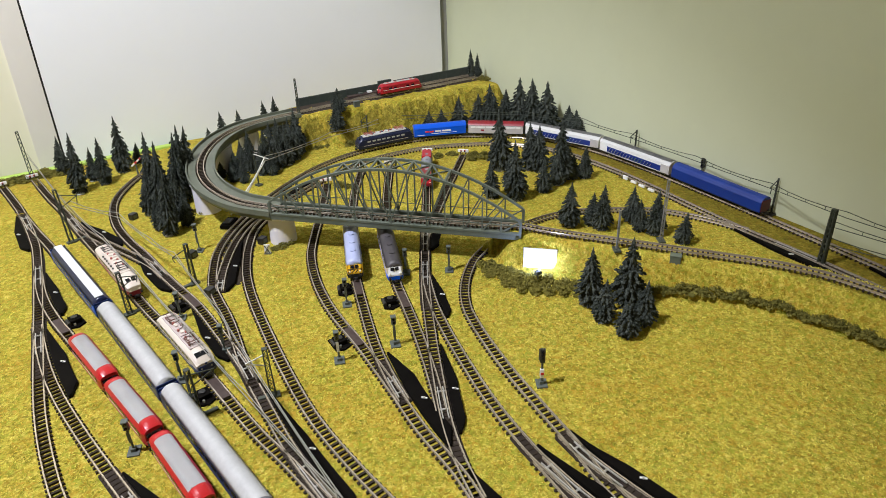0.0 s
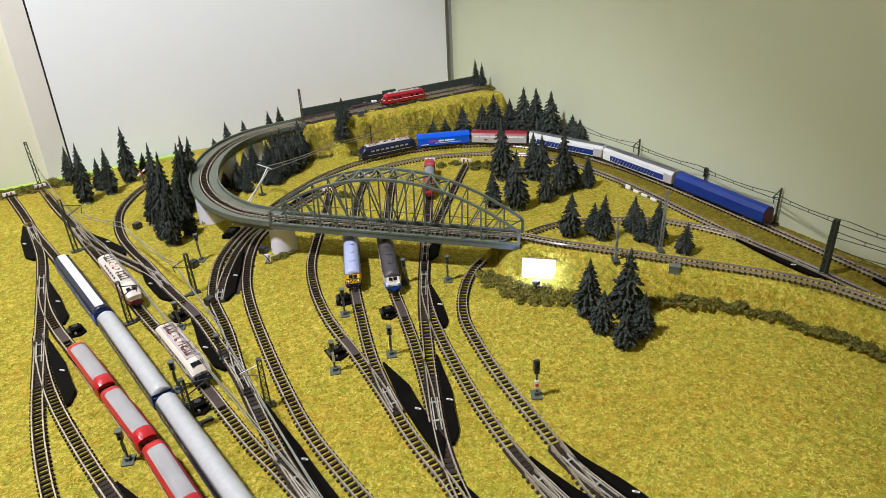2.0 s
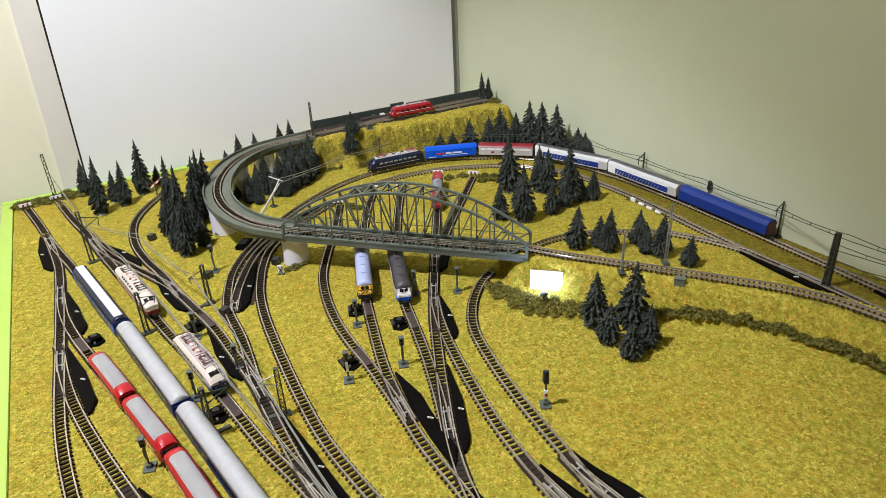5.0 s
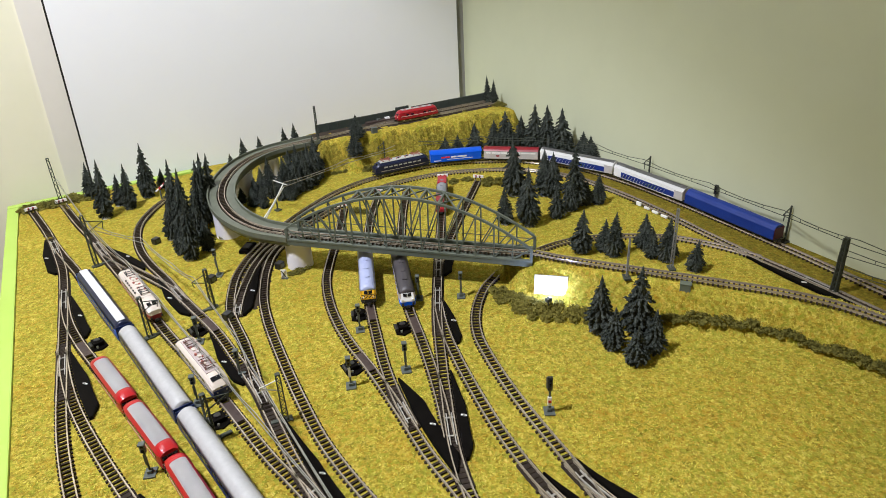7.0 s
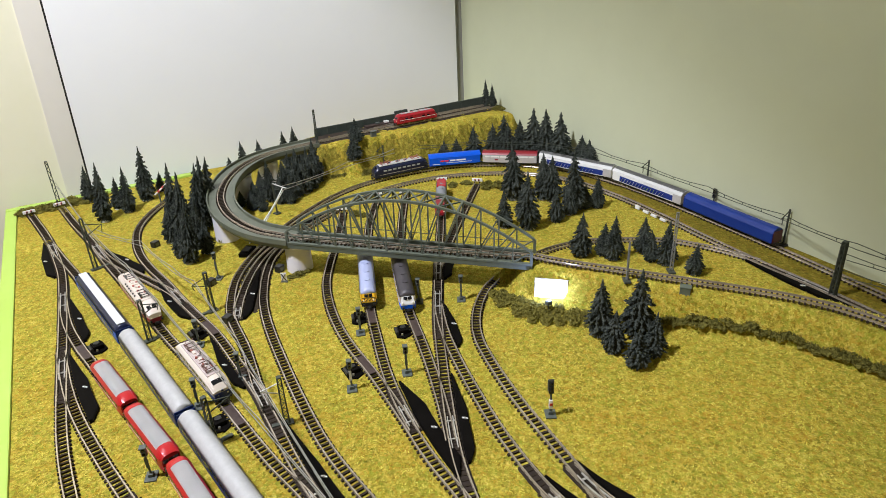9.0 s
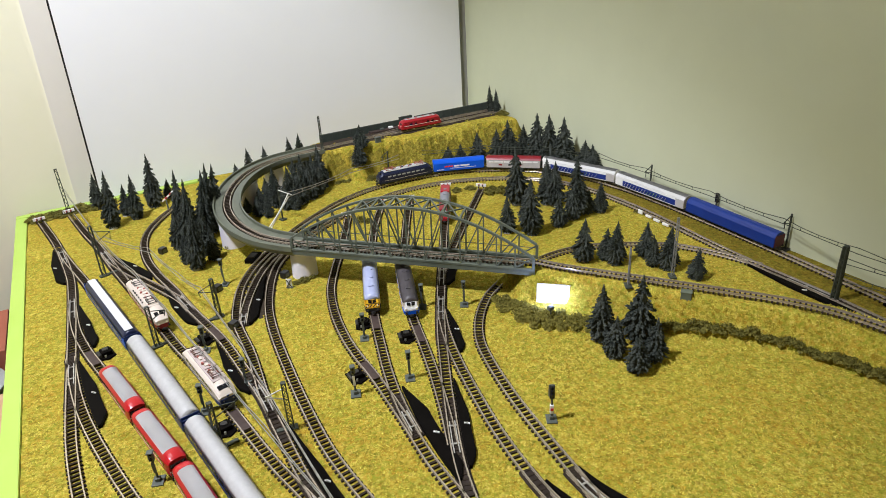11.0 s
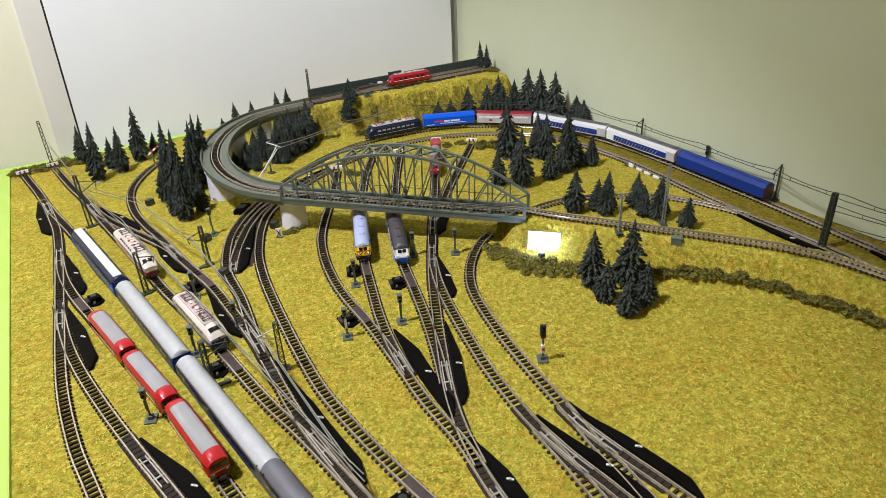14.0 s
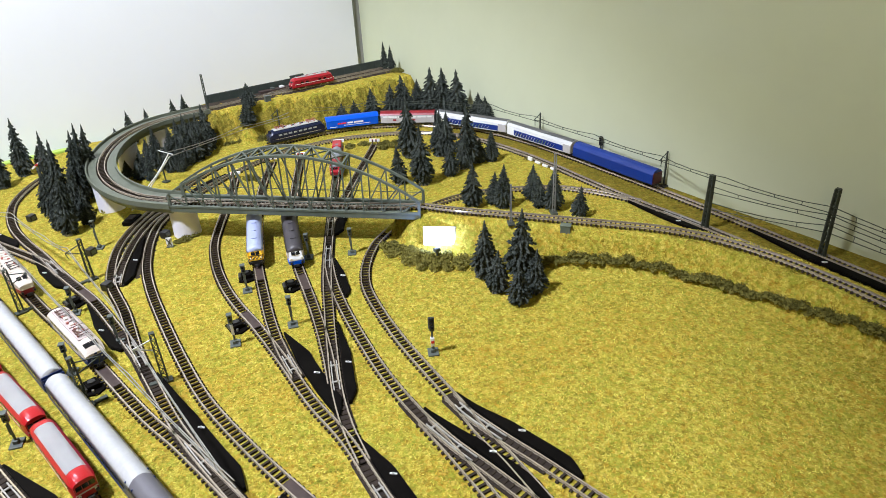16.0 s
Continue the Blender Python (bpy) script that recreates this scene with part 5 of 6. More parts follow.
def decoupler(key, y, side):
    """A brown decoupler plate between the rails with its black drive box."""
    s0 = arc_at_y(key, y)
    a, b = locate(key, s0 - 0.013), locate(key, s0 + 0.013)
    d = (b - a).normalized()
    if d.y > 0:
        d = -d
    m = Matrix.Translation((a + b) / 2) @ Matrix.Rotation(math.atan2(d.y, d.x), 4, "Z")
    u = thing("decoupler", m, "brown decoupler plate in the track with a black drive box", "decoupler", "decouplers")
    part("plate", boxed(-0.0115, 0.0115, -0.0027, 0.0027, 0.0016, 0.0027, 0.0002), BROWN, u)
    y0 = side * 0.0100
    part("base_plate", prism([(-0.008, y0 - 0.006), (0.006, y0 - 0.006), (0.009, y0), (0.006, y0 + 0.0055), (-0.008, y0 + 0.0055)], 0.0002, 0.0014, 0.0003), BED, u)
    part("drive_box", boxed(-0.0045, 0.0040, y0 - 0.0038, y0 + 0.0038, 0.0014, 0.0048, 0.0006), BED, u)
    bm = bmesh.new()
    tube(bm, (-0.0005, y0, 0.0048), (-0.0005, y0, 0.0056), 0.0022, 16)
    part("knob", bm, BLACK, u)
    for dx, dy in ((-0.0058, 0.002), (0.0052, -0.0018)):
        bm = bmesh.new()
        tube(bm, (dx, y0 + dy, 0.0012), (dx, y0 + dy, 0.0030), 0.0008, 8)
        part("screw", bm, STEEL, u, "bright metal screw")
    part("coil", tube(bmesh.new(), (-0.0040, y0 - 0.0048, 0.0026), (0.0036, y0 - 0.0048, 0.0026), 0.0013, 10), BLACK, u)
    part("drive_rod", bar(bmesh.new(), (0.001, y0, 0.0022), (0.001, side * 0.0036, 0.0022), 0.0009, 0.0006), BLACK, u)


for key, y, side in (("yard_yellow", 0.470, -1), ("yard_west", 0.412, -1), ("yard_blue", 0.434, -1), ("forest_curve", 0.525, -1), ("loco_siding", 0.410, -1), ("railcar_siding", 0.545, 1), ("inner_west", 0.252, -1)):
    decoupler(key, y, side)


def buffer_stop(x, y, heading, mat=None):
    b = thing("buffer_stop", pose(x, y, 0, 0, 0, heading), "white and red buffer stop board at the track end", "buffer stop", "buffer stops")
    for s in (-1, 1):
        part("post", bar(bmesh.new(), (0, s * 0.0030, 0.0), (0, s * 0.0030, 0.0072), 0.0012, 0.0012), BROWN, b)
        part("strut", bar(bmesh.new(), (0.006, s * 0.0030, 0.0022), (0, s * 0.0030, 0.0064), 0.0009, 0.0009), BROWN, b)
        bm = bmesh.new()
        tube(bm, (0, s * 0.0022, 0.0058), (-0.0022, s * 0.0022, 0.0058), 0.0008, 8)
        part("bumper", bm, BLACK, b)
    beam = part("beam", boxed(-0.0008, 0.0008, -0.0062, 0.0062, 0.0044, 0.0078, 0.0002), WHITE, b)
    for y0 in (-0.0030, 0.0014):
        part("red_mark", boxed(-0.00105, -0.0008, y0, y0 + 0.0018, 0.0048, 0.0074), RED, beam)
    return b


for x, y, h in ((0.0020, 0.8870, 100), (0.0330, 0.8930, 102), (0.300, 0.682, 62), (0.3485, 0.698, 60), (0.3785, 0.686, 62), (0.4325, 0.695, 60), (0.4645, 0.667, 45)):
    buffer_stop(x, y, h)


# ---- signals, masts and wires ----
def colour_signal(x, y, h, heading, label, dark=False, z=0.0):
    s = thing("railway_signal", pose(x, y, z, 0, 0, heading), label, "signal", "signals")
    part("base", boxed(-0.0042, 0.0042, -0.0034, 0.0034, 0, 0.0011, 0.0003), SIGNALGREY, s)
    part("foot", boxed(-0.0016, 0.0016, -0.0014, 0.0014, 0.0011, 0.0034, 0.0003), SIGNALGREY, s)
    bm = bmesh.new()
    tube(bm, (0, 0, 0.0030), (0, 0, h), 0.0007, 8)
    part("pole", bm, SIGNALGREY, s)
    part("head", boxed(-0.0011, 0.0011, -0.0016, 0.0016, h - 0.0098 if dark else h - 0.0060, h, 0.0005), BLACK if dark else SIGNALGREY, s)
    for i in range(3 if dark else 2):
        bm = bmesh.new()
        tube(bm, (-0.0011, 0, h - 0.0016 - 0.0026 * i), (-0.0019, 0, h - 0.0016 - 0.0026 * i), 0.0008, 10)
        part("lens", bm, GLASS, s)
    if dark:
        part("plate", boxed(-0.0013, 0.0007, -0.0012, 0.0012, 0.0058, 0.0122, 0.0002), WHITE, s, "white plate with a red patch")
        part("plate_mark", boxed(-0.0015, -0.0013, -0.0010, 0.0010, 0.0082, 0.0100), RED, s)
        part("screen", boxed(0.0011, 0.0015, -0.0019, 0.0021, h - 0.0092, h - 0.0006, 0.0002), SIGNALGREY, s)
    else:
        part("cap", boxed(-0.0020, 0.0018, -0.0018, 0.0018, h - 0.0003, h + 0.0006, 0.0002), SIGNALGREY, s)
        part("plate", boxed(-0.0010, -0.0005, -0.0009, 0.0009, h * 0.35, h * 0.68), ROOFGREY if 0.15 < x < 0.2 and y < 0.47 else SIGNALGREY, s)
    return s


for x, y in ((0.1130, 0.5080), (0.1290, 0.4480)):
    colour_signal(x, y, 0.0220, 70, "dark grey-green ground signal between the tracks")
colour_signal(0.2850, 0.3030, 0.0270, 60, "black colour-light signal on a grey foot with a white plate", True)
for x, y, h, a in ((0.1900, 0.3950, 0.0235, 70), (0.2290, 0.3900, 0.0230, 70), (0.3115, 0.4530, 0.0225, 60), (0.2810, 0.4700, 0.0215, 60), (0.2220, 0.4540, 0.0225, 70), (0.0610, 0.3850, 0.0225, 70), (0.1500, 0.6080, 0.0260, 60), (0.0975, 0.4340, 0.0225, 70)):
    colour_signal(x, y, h, a, "grey ground signal on a flat foot beside the track")


def lattice(bm, w0, w1, h, t, n):
    """Four corner posts with zigzag bars."""
    for sx in (-1, 1):
        for sy in (-1, 1):
            bar(bm, (sx * w0, sy * w0, 0), (sx * w1, sy * w1, h), t, t)
    for i in range(n):
        a, b = i / n, (i + 1) / n
        wa, wb = w0 + (w1 - w0) * a, w0 + (w1 - w0) * b
        flip = 1 if i % 2 else -1
        for sy in (-1, 1):
            bar(bm, (-wa * flip, sy * wa, h * a), (wb * flip, sy * wb, h * b), t * 0.8, t * 0.6)
            bar(bm, (sy * wa, -wa * flip, h * a), (sy * wb, wb * flip, h * b), t * 0.8, t * 0.6)
    return bm


ARMPALE = worn("pale_arm_metal", (0.62, 0.62, 0.58), (0.74, 0.74, 0.70), 80, 0.4)
GREYMAST = worn("mast_grey", (0.13, 0.13, 0.12), (0.24, 0.24, 0.22), 120, 0.5)


def lattice_mast(x, y, h, heading=0, arm=0.0, z=0.0, w=0.0017, t=0.00055, mat=None, label="dark green lattice catenary mast", arm_mat=None):
    c = thing("catenary_mast", pose(x, y, z, 0, 0, heading), label, "mast", "catenary masts")
    part("base", boxed(-0.0042, 0.0042, -0.0026, 0.0026, 0, 0.0016, 0.0003), MASTGREEN, c)
    if arm:
        part("base_bar", boxed(0.0042, arm * 0.78, -0.0015, 0.0015, 0.0002, 0.0018, 0.0004), MASTGREEN, c)
    part("lattice", lattice(bmesh.new(), w, w * 0.72, h, t, 11), mat or MASTGREEN, c)
    part("cap", boxed(-w * 0.9, w * 0.9, -w * 0.9, w * 0.9, h, h + 0.0006), mat or MASTGREEN, c)
    if arm:
        part("arm", bar(bmesh.new(), (0, 0, h * 0.9), (arm, 0, h * 0.80), 0.0006, 0.0006), arm_mat or MASTGREEN, c)
        part("arm", bar(bmesh.new(), (0, 0, h * 0.66), (arm, 0, h * 0.80), 0.0006, 0.0006), arm_mat or MASTGREEN, c)
        part("steady_arm", bar(bmesh.new(), (arm, 0, h * 0.80), (arm * 0.9, 0, h * 0.66), 0.0005, 0.0005), arm_mat or MASTGREEN, c)
    return c


for x, y, h, a, arm in ((0.0325, 0.905, 0.054, 0, 0), (0.0555, 0.695, 0.052, 15, 0.016), (0.1330, 0.553, 0.036, 190, 0.012), (0.0815, 0.536, 0.036, 10, 0.012), (0.0985, 0.392, 0.036, 10, 0.015), (0.1420, 0.386, 0.036, 170, 0.012)):
    lattice_mast(x, y, h, a, arm, arm_mat=ARMPALE if x > 0.14 else MASTGREEN)
lattice_mast(0.4455, 0.3580, 0.050, 60, 0, 0.0270, 0.0010, 0.00032, GREYMAST, "slim pale lattice signal mast on the embankment")
lattice_mast(0.4080, 0.3670, 0.033, 60, 0, 0.0265, 0.0006, 0.0004, GREYMAST, "thin pale signal post on the embankment")
lattice_mast(0.3270, 0.8190, 0.045, 0, 0, 0.0365, 0.0011, 0.0005, MASTGREEN, "slender lattice signal mast on the upper line")
for x, y, h in ((0.5560, 0.2920, 0.048), (0.5800, 0.2080, 0.056)):
    lattice_mast(x, y, h, 5, 0, 0, 0.0018, 0.0013, MASTGREEN, "broad dark lattice tower of the catenary")


def wall_mast(x, y, h, arm):
    c = thing("catenary_mast", pose(x, y, 0), "slim dark catenary mast with a bracket", "mast", "catenary masts")
    part("base", boxed(-0.0036, 0.0036, -0.0030, 0.0030, 0, 0.0018, 0.0003), BLACK, c)
    part("post", bar(bmesh.new(), (0, 0, 0), (0, 0, h), 0.0013, 0.0013), MASTGREEN, c)
    part("arm", bar(bmesh.new(), (0, 0, h * 0.97), (-arm, 0, h * 0.82), 0.0007, 0.0007), MASTGREEN, c)
    part("arm", bar(bmesh.new(), (0, 0, h * 0.74), (-arm, 0, h * 0.82), 0.0006, 0.0006), MASTGREEN, c)
    part("drop_bracket", bar(bmesh.new(), (-arm * 0.8, 0, h * 0.86), (-arm * 0.8, 0, h * 0.64), 0.0006, 0.0006), MASTGREEN, c)


for x, y in ((0.6055, 0.538), (0.6045, 0.369)):
    wall_mast(x, y, 0.036, 0.010)
wall_mast(0.3940, 0.7720, 0.036, 0.009)
colour_signal(0.6060, 0.450, 0.030, 0, "dark signal with a broad head beside the wall", True)


def wire_run(points, gap=0.005, label="thin metal catenary wire with droppers", mat=None, r=0.00024):
    """Contact wire and messenger with droppers, through support points (x, y, z of the contact wire)."""
    w = thing("catenary_wire", Matrix(), label, "catenary wire", "catenary wires")
    for a, b in zip(points, points[1:]):
        a, b = Vector(a), Vector(b)
        n = max(3, int((b - a).length / 0.018))
        low, high = bmesh.new(), []
        for i in range(n + 1):
            t = i / n
            p = a.lerp(b, t)
            q = p + Vector((0, 0, gap - (gap * 0.55) * 4 * t * (1 - t)))
            high.append(q)
            if 0 < i < n:
                part("dropper", bar(bmesh.new(), p, q, r * 1.6, r * 1.6, (0, 1, 0)), mat or MASTGREEN, w)
        part("contact_wire", bar(low, a, b, r * 2, r * 2), mat or MASTGREEN, w)
        part("messenger_wire", sweep(bmesh.new(), high, [(-r, -r), (r, -r), (r, r), (-r, r)]), mat or MASTGREEN, w)
    return w


WIRE = worn("wire_metal", (0.30, 0.29, 0.27), (0.45, 0.44, 0.41), 80, 0.4, 0.8)
wire_run([(0.43, 0.748, 0.030), (0.50, 0.720, 0.030), (0.555, 0.672, 0.030), (0.590, 0.605, 0.030), (0.5965, 0.538, 0.029), (0.5965, 0.452, 0.029), (0.5945, 0.369, 0.029), (0.575, 0.292, 0.036), (0.577, 0.208, 0.038), (0.565, 0.08, 0.036)])
wire_run([(0.556, 0.292, 0.034), (0.578, 0.208, 0.031), (0.56, 0.06, 0.030)])
wire_run([(0.558, 0.292, 0.018), (0.582, 0.208, 0.020), (0.572, 0.06, 0.018)], 0.006)
wire_run([(0.40, 0.752, 0.030), (0.335, 0.742, 0.030), (0.2455, 0.7035, 0.0330)], mat=WIRE, r=0.0003)
wire_run([(0.036, 0.885, 0.030), (0.062, 0.700, 0.029), (0.081, 0.615, 0.028), (0.094, 0.536, 0.028), (0.111, 0.430, 0.028), (0.122, 0.36, 0.028), (0.140, 0.25, 0.028)], mat=WIRE)
wire_run([(0.064, 0.700, 0.033), (0.098, 0.660, 0.027), (0.113, 0.590, 0.027), (0.124, 0.553, 0.027), (0.132, 0.45, 0.027), (0.133, 0.386, 0.027), (0.138, 0.26, 0.027)], mat=WIRE)


vm = thing("catenary_mast", pose(0.2400, 0.7240, 0, 0, 0, -70), "slim catenary mast with bright pale bracket arms", "mast", "catenary masts")
part("base", boxed(-0.0036, 0.0036, -0.0030, 0.0030, 0, 0.0016, 0.0003), MASTGREEN, vm)
part("post", bar(bmesh.new(), (0, 0, 0), (0, 0, 0.036), 0.0012, 0.0012), MASTGREEN, vm)
part("arm", bar(bmesh.new(), (0, 0, 0.0355), (0.022, 0.002, 0.0340), 0.0007, 0.0007), ARMPALE, vm)
part("arm", bar(bmesh.new(), (0, 0, 0.0280), (0.022, 0.002, 0.0340), 0.0006, 0.0006), MASTGREEN, vm)
wire_run([(0.2450, 0.7030, 0.0330), (0.2060, 0.6450, 0.0245), (0.1850, 0.6220, 0.0200)], 0.0035, "bright pale double wire running under the viaduct", ARMPALE, 0.00042)

# ---- upper line: dark screen wall, platform pieces ----
screen = thing("screen_wall", Matrix(), "dark grey-green low screen wall behind the upper track", "wall panel")
part("panel", boxed(0.337, 0.4520, 0.8545, 0.8570, 0.0370, 0.0478, 0.0002), DARKWALL, screen)
part("panel", boxed(0.4526, 0.4720, 0.8540, 0.8570, 0.0370, 0.0512, 0.0002), DARKWALL, screen)
part("panel", boxed(0.4765, 0.6000, 0.8545, 0.8570, 0.0370, 0.0485, 0.0002), DARKWALL, screen)
for i in range(20):
    x = 0.342 + i * 0.0128
    if not 0.450 < x < 0.479:
        part("panel_rib", boxed(x - 0.0004, x + 0.0004, 0.8541, 0.8545, 0.0370, 0.0474), DARKWALL, screen)
DIRT = worn("brown_ballast", (0.032, 0.025, 0.020), (0.070, 0.054, 0.040), 420, 0.95, 0, 0.1, 0.0006)
tagged(part("ballast_strip", boxed(0.325, 0.600, 0.8190, 0.8540, 0.0350, 0.0379, 0.0004), DIRT), "strip of brown ballast under the upper track", "ballast", kind="structure")
track("upper_siding", [(0.405, 0.831, 0.0376), (0.43, 0.836, 0.0376), (0.47, 0.842, 0.0376), (0.52, 0.8435, 0.0376), (0.592, 0.8435, 0.0376)], "model railway siding beside the screen wall", 0.0040)
plat = thing("loading_platform", Matrix.Translation((0.425, 0.849, 0.0378)), "small brown loading platform by the screen wall", "platform")
part("slab", boxed(-0.020, 0.030, -0.004, 0.004, 0, 0.0030, 0.0003), BROWN, plat)
part("crate", boxed(0.008, 0.014, -0.003, 0.002, 0.0031, 0.0052, 0.0003), WHITE, plat)
part("crate", boxed(-0.004, 0.001, -0.002, 0.003, 0.0031, 0.0048, 0.0003), SIGNALGREY, plat)
hut = thing("relay_box", Matrix.Translation((0.3985, 0.8080, ground_height(0.3985, 0.8080))), "small grey relay box on the edge of the upper line", "relay box")
part("box", boxed(-0.0035, 0.0035, -0.0025, 0.0025, -0.001, 0.0065, 0.0003), SIGNALGREY, hut)
part("lid", boxed(-0.0039, 0.0039, -0.0029, 0.0029, 0.0065, 0.0073, 0.0002), SIGNALGREY, hut)
BOXGREEN = worn("grey_green_box", (0.085, 0.10, 0.072), (0.13, 0.15, 0.11), 120, 0.6)
hut2 = thing("relay_box", Matrix.Translation((0.4335, 0.3330, 0.0215)) @ Matrix.Rotation(radians(-53), 4, "Z"), "grey box on the embankment slope beside the track", "relay box")
part("box", boxed(-0.0038, 0.0038, -0.0028, 0.0028, -0.004, 0.0080, 0.0003), BOXGREEN, hut2)
part("lid", boxed(-0.0041, 0.0041, -0.0031, 0.0031, 0.0080, 0.0087, 0.0002), BOXGREEN, hut2)
for x, y, z in ((0.1120, 0.7150, 0.0), (0.1420, 0.6000, 0.0), (0.2010, 0.5900, 0.0), (0.1395, 0.5290, 0.0)):
    hb = thing("track_box", Matrix.Translation((x, y, z)) @ Matrix.Rotation(0.6, 4, "Z"), "small dark lineside box on the grass", "lineside box", "lineside boxes")
    part("box", boxed(-0.0035, 0.0035, -0.0030, 0.0030, 0, 0.0062, 0.0005), BLACK, hb)
    part("panel", boxed(-0.0022, 0.0022, -0.0032, -0.0030, 0.0016, 0.0048), SIGNALGREY, hb)

bx = thing("drive_box", Matrix.Translation((0.1862, 0.6445, 0)) @ Matrix.Rotation(0.9, 4, "Z"), "flat black drive box beside the tracks under the viaduct", "lineside box", "lineside boxes")
part("case", boxed(-0.0095, 0.0095, -0.0052, 0.0052, 0, 0.0042, 0.0006), BED, bx)
part("cover", boxed(-0.0060, 0.0040, -0.0034, 0.0034, 0.0042, 0.0056, 0.0004), BLACK, bx)

# crossing board with a black cross
xs = thing("crossing_board", pose(0.1985, 0.5680, 0, 0, 0, -35), "small white board with a black cross", "sign")
part("board", boxed(-0.0026, 0.0026, -0.0004, 0.0004, 0.0010, 0.0090, 0.0002), WHITE, xs)
for s in (-1, 1):
    part("cross_bar", bar(bmesh.new(), (-0.0020, -0.0006, 0.0050 - s * 0.0034), (0.0020, -0.0006, 0.0050 + s * 0.0034), 0.0004, 0.0013, (0, 1, 0)), BLACK, xs)
part("foot", boxed(-0.0030, 0.0030, -0.0016, 0.0016, 0.0, 0.0012, 0.0002), SIGNALGREY, xs)

# lit panel on the abutment with its floodlight
PANEL_P = Vector((0.3668, 0.4063, 0.0098))
panel = thing("lit_panel", Matrix.Translation(PANEL_P) @ Matrix.Rotation(radians(-43), 4, "Z") @ Matrix.Rotation(radians(-14), 4, "X"), "white board on the embankment glaring in a floodlight", "board")
part("board", boxed(-0.0128, 0.0128, -0.0006, 0.0006, -0.0030, 0.0122, 0.0002), WHITE, panel)
part("edge_frame", boxed(-0.0134, 0.0134, 0.0006, 0.0012, -0.0034, 0.0126, 0.0002), ROOFGREY, panel)
flood = thing("floodlight", Matrix.Translation((0.3572, 0.3968, 0)), "small grey floodlight on a post", "floodlight")
bm = bmesh.new()
tube(bm, (0, 0, 0), (0, 0, 0.0085), 0.0006, 8)
part("post", bm, SIGNALGREY, flood)
part("lamp_head", boxed(-0.0024, 0.0024, -0.0018, 0.0018, 0.0084, 0.0114, 0.0004), SIGNALGREY, flood)
lamp("floodlight_light", (0.3578, 0.3975, 0.0135), tuple(PANEL_P + Vector((0, 0, 0.005))), 0.042, 0.004, (0.42, 0.52, 1.0))


# ---- bushes and hedges ----
def bush_mesh(seed, mat):
    rnd = random.Random(seed)
    bm = bmesh.new()
    for k in range(15):
        c = Vector((rnd.uniform(-1, 1) * 0.0050, rnd.uniform(-1, 1) * 0.0040, rnd.uniform(0.0003, 0.0042)))
        r = rnd.uniform(0.0011, 0.0023)
        res = bmesh.ops.create_icosphere(bm, subdivisions=2, radius=r, matrix=Matrix.Translation(c))
        for v in res["verts"]:
            v.co += (v.co - c) * 0.9 * noise.noise(v.co * 900 + Vector((seed, k, 0)))
    for k in range(260):
        a, b = rnd.uniform(0, 6.28), rnd.uniform(-0.2, 1.4)
        p = Vector((math.cos(a) * math.cos(b) * 0.0066, math.sin(a) * math.cos(b) * 0.0054, 0.0022 + math.sin(b) * 0.0044)) * rnd.uniform(0.75, 1.1)
        o = [Vector((rnd.uniform(-1, 1), rnd.uniform(-1, 1), rnd.uniform(-1, 1))) * 0.0011 for _ in range(3)]
        bm.faces.new([bm.verts.new(p + q) for q in o])
    me = bpy.data.meshes.new("bush")
    bm.to_mesh(me)
    bm.free()
    me.materials.append(mat)
    return me


BUSHES = [bush_mesh(s, BUSH) for s in range(4)]
PALE_BUSHES = [bush_mesh(s, PALEBUSH) for s in range(4, 7)]
rng = random.Random(3)


def bush(x, y, s, label, group, kinds=BUSHES):
    ob = new("bush", kinds[rng.randrange(len(kinds))])
    z = ground_height(x, y)
    ob.matrix_world = Matrix.LocRotScale((x, y, z - 0.0006), Euler((0, 0, rng.uniform(0, 6.28))), (s * rng.uniform(0.85, 1.2), s * rng.uniform(0.85, 1.2), s * rng.uniform(0.75, 1.05)))
    tagged(ob, label, "bush", group)


HEDGE = spline([(0.384, 0.372), (0.405, 0.348), (0.430, 0.322), (0.452, 0.295), (0.470, 0.267), (0.482, 0.237), (0.489, 0.20), (0.491, 0.16), (0.488, 0.11)], 0.0038)
for p in HEDGE:
    bush(p.x + rng.uniform(-1, 1) * 0.0008, p.y + rng.uniform(-1, 1) * 0.0008, rng.uniform(0.66, 0.86), "low olive foam hedge bush at the embankment foot", "embankment hedge")
for x, y, s in ((0.346, 0.430, 0.9), (0.347, 0.419, 1.0), (0.350, 0.409, 1.0), (0.356, 0.400, 1.1), (0.353, 0.416, 0.8), (0.364, 0.393, 1.1), (0.372, 0.384, 1.0), (0.360, 0.404, 0.8), (0.378, 0.377, 1.0), (0.369, 0.399, 0.7), (0.344, 0.440, 0.8), (0.340, 0.428, 0.8), (0.341, 0.416, 0.9), (0.345, 0.404, 0.9), (0.350, 0.398, 0.8), (0.358, 0.390, 0.8), (0.336, 0.436, 0.7), (0.366, 0.384, 0.8), (0.373, 0.375, 0.8), (0.352, 0.425, 0.7), (0.338, 0.444, 0.9), (0.334, 0.428, 0.8), (0.337, 0.408, 0.9), (0.342, 0.396, 0.9), (0.349, 0.388, 0.9), (0.356, 0.381, 0.8), (0.364, 0.374, 0.8), (0.372, 0.366, 0.8)):
    bush(x, y, s, "pale olive foam bush at the bridge abutment", "abutment bushes", PALE_BUSHES)
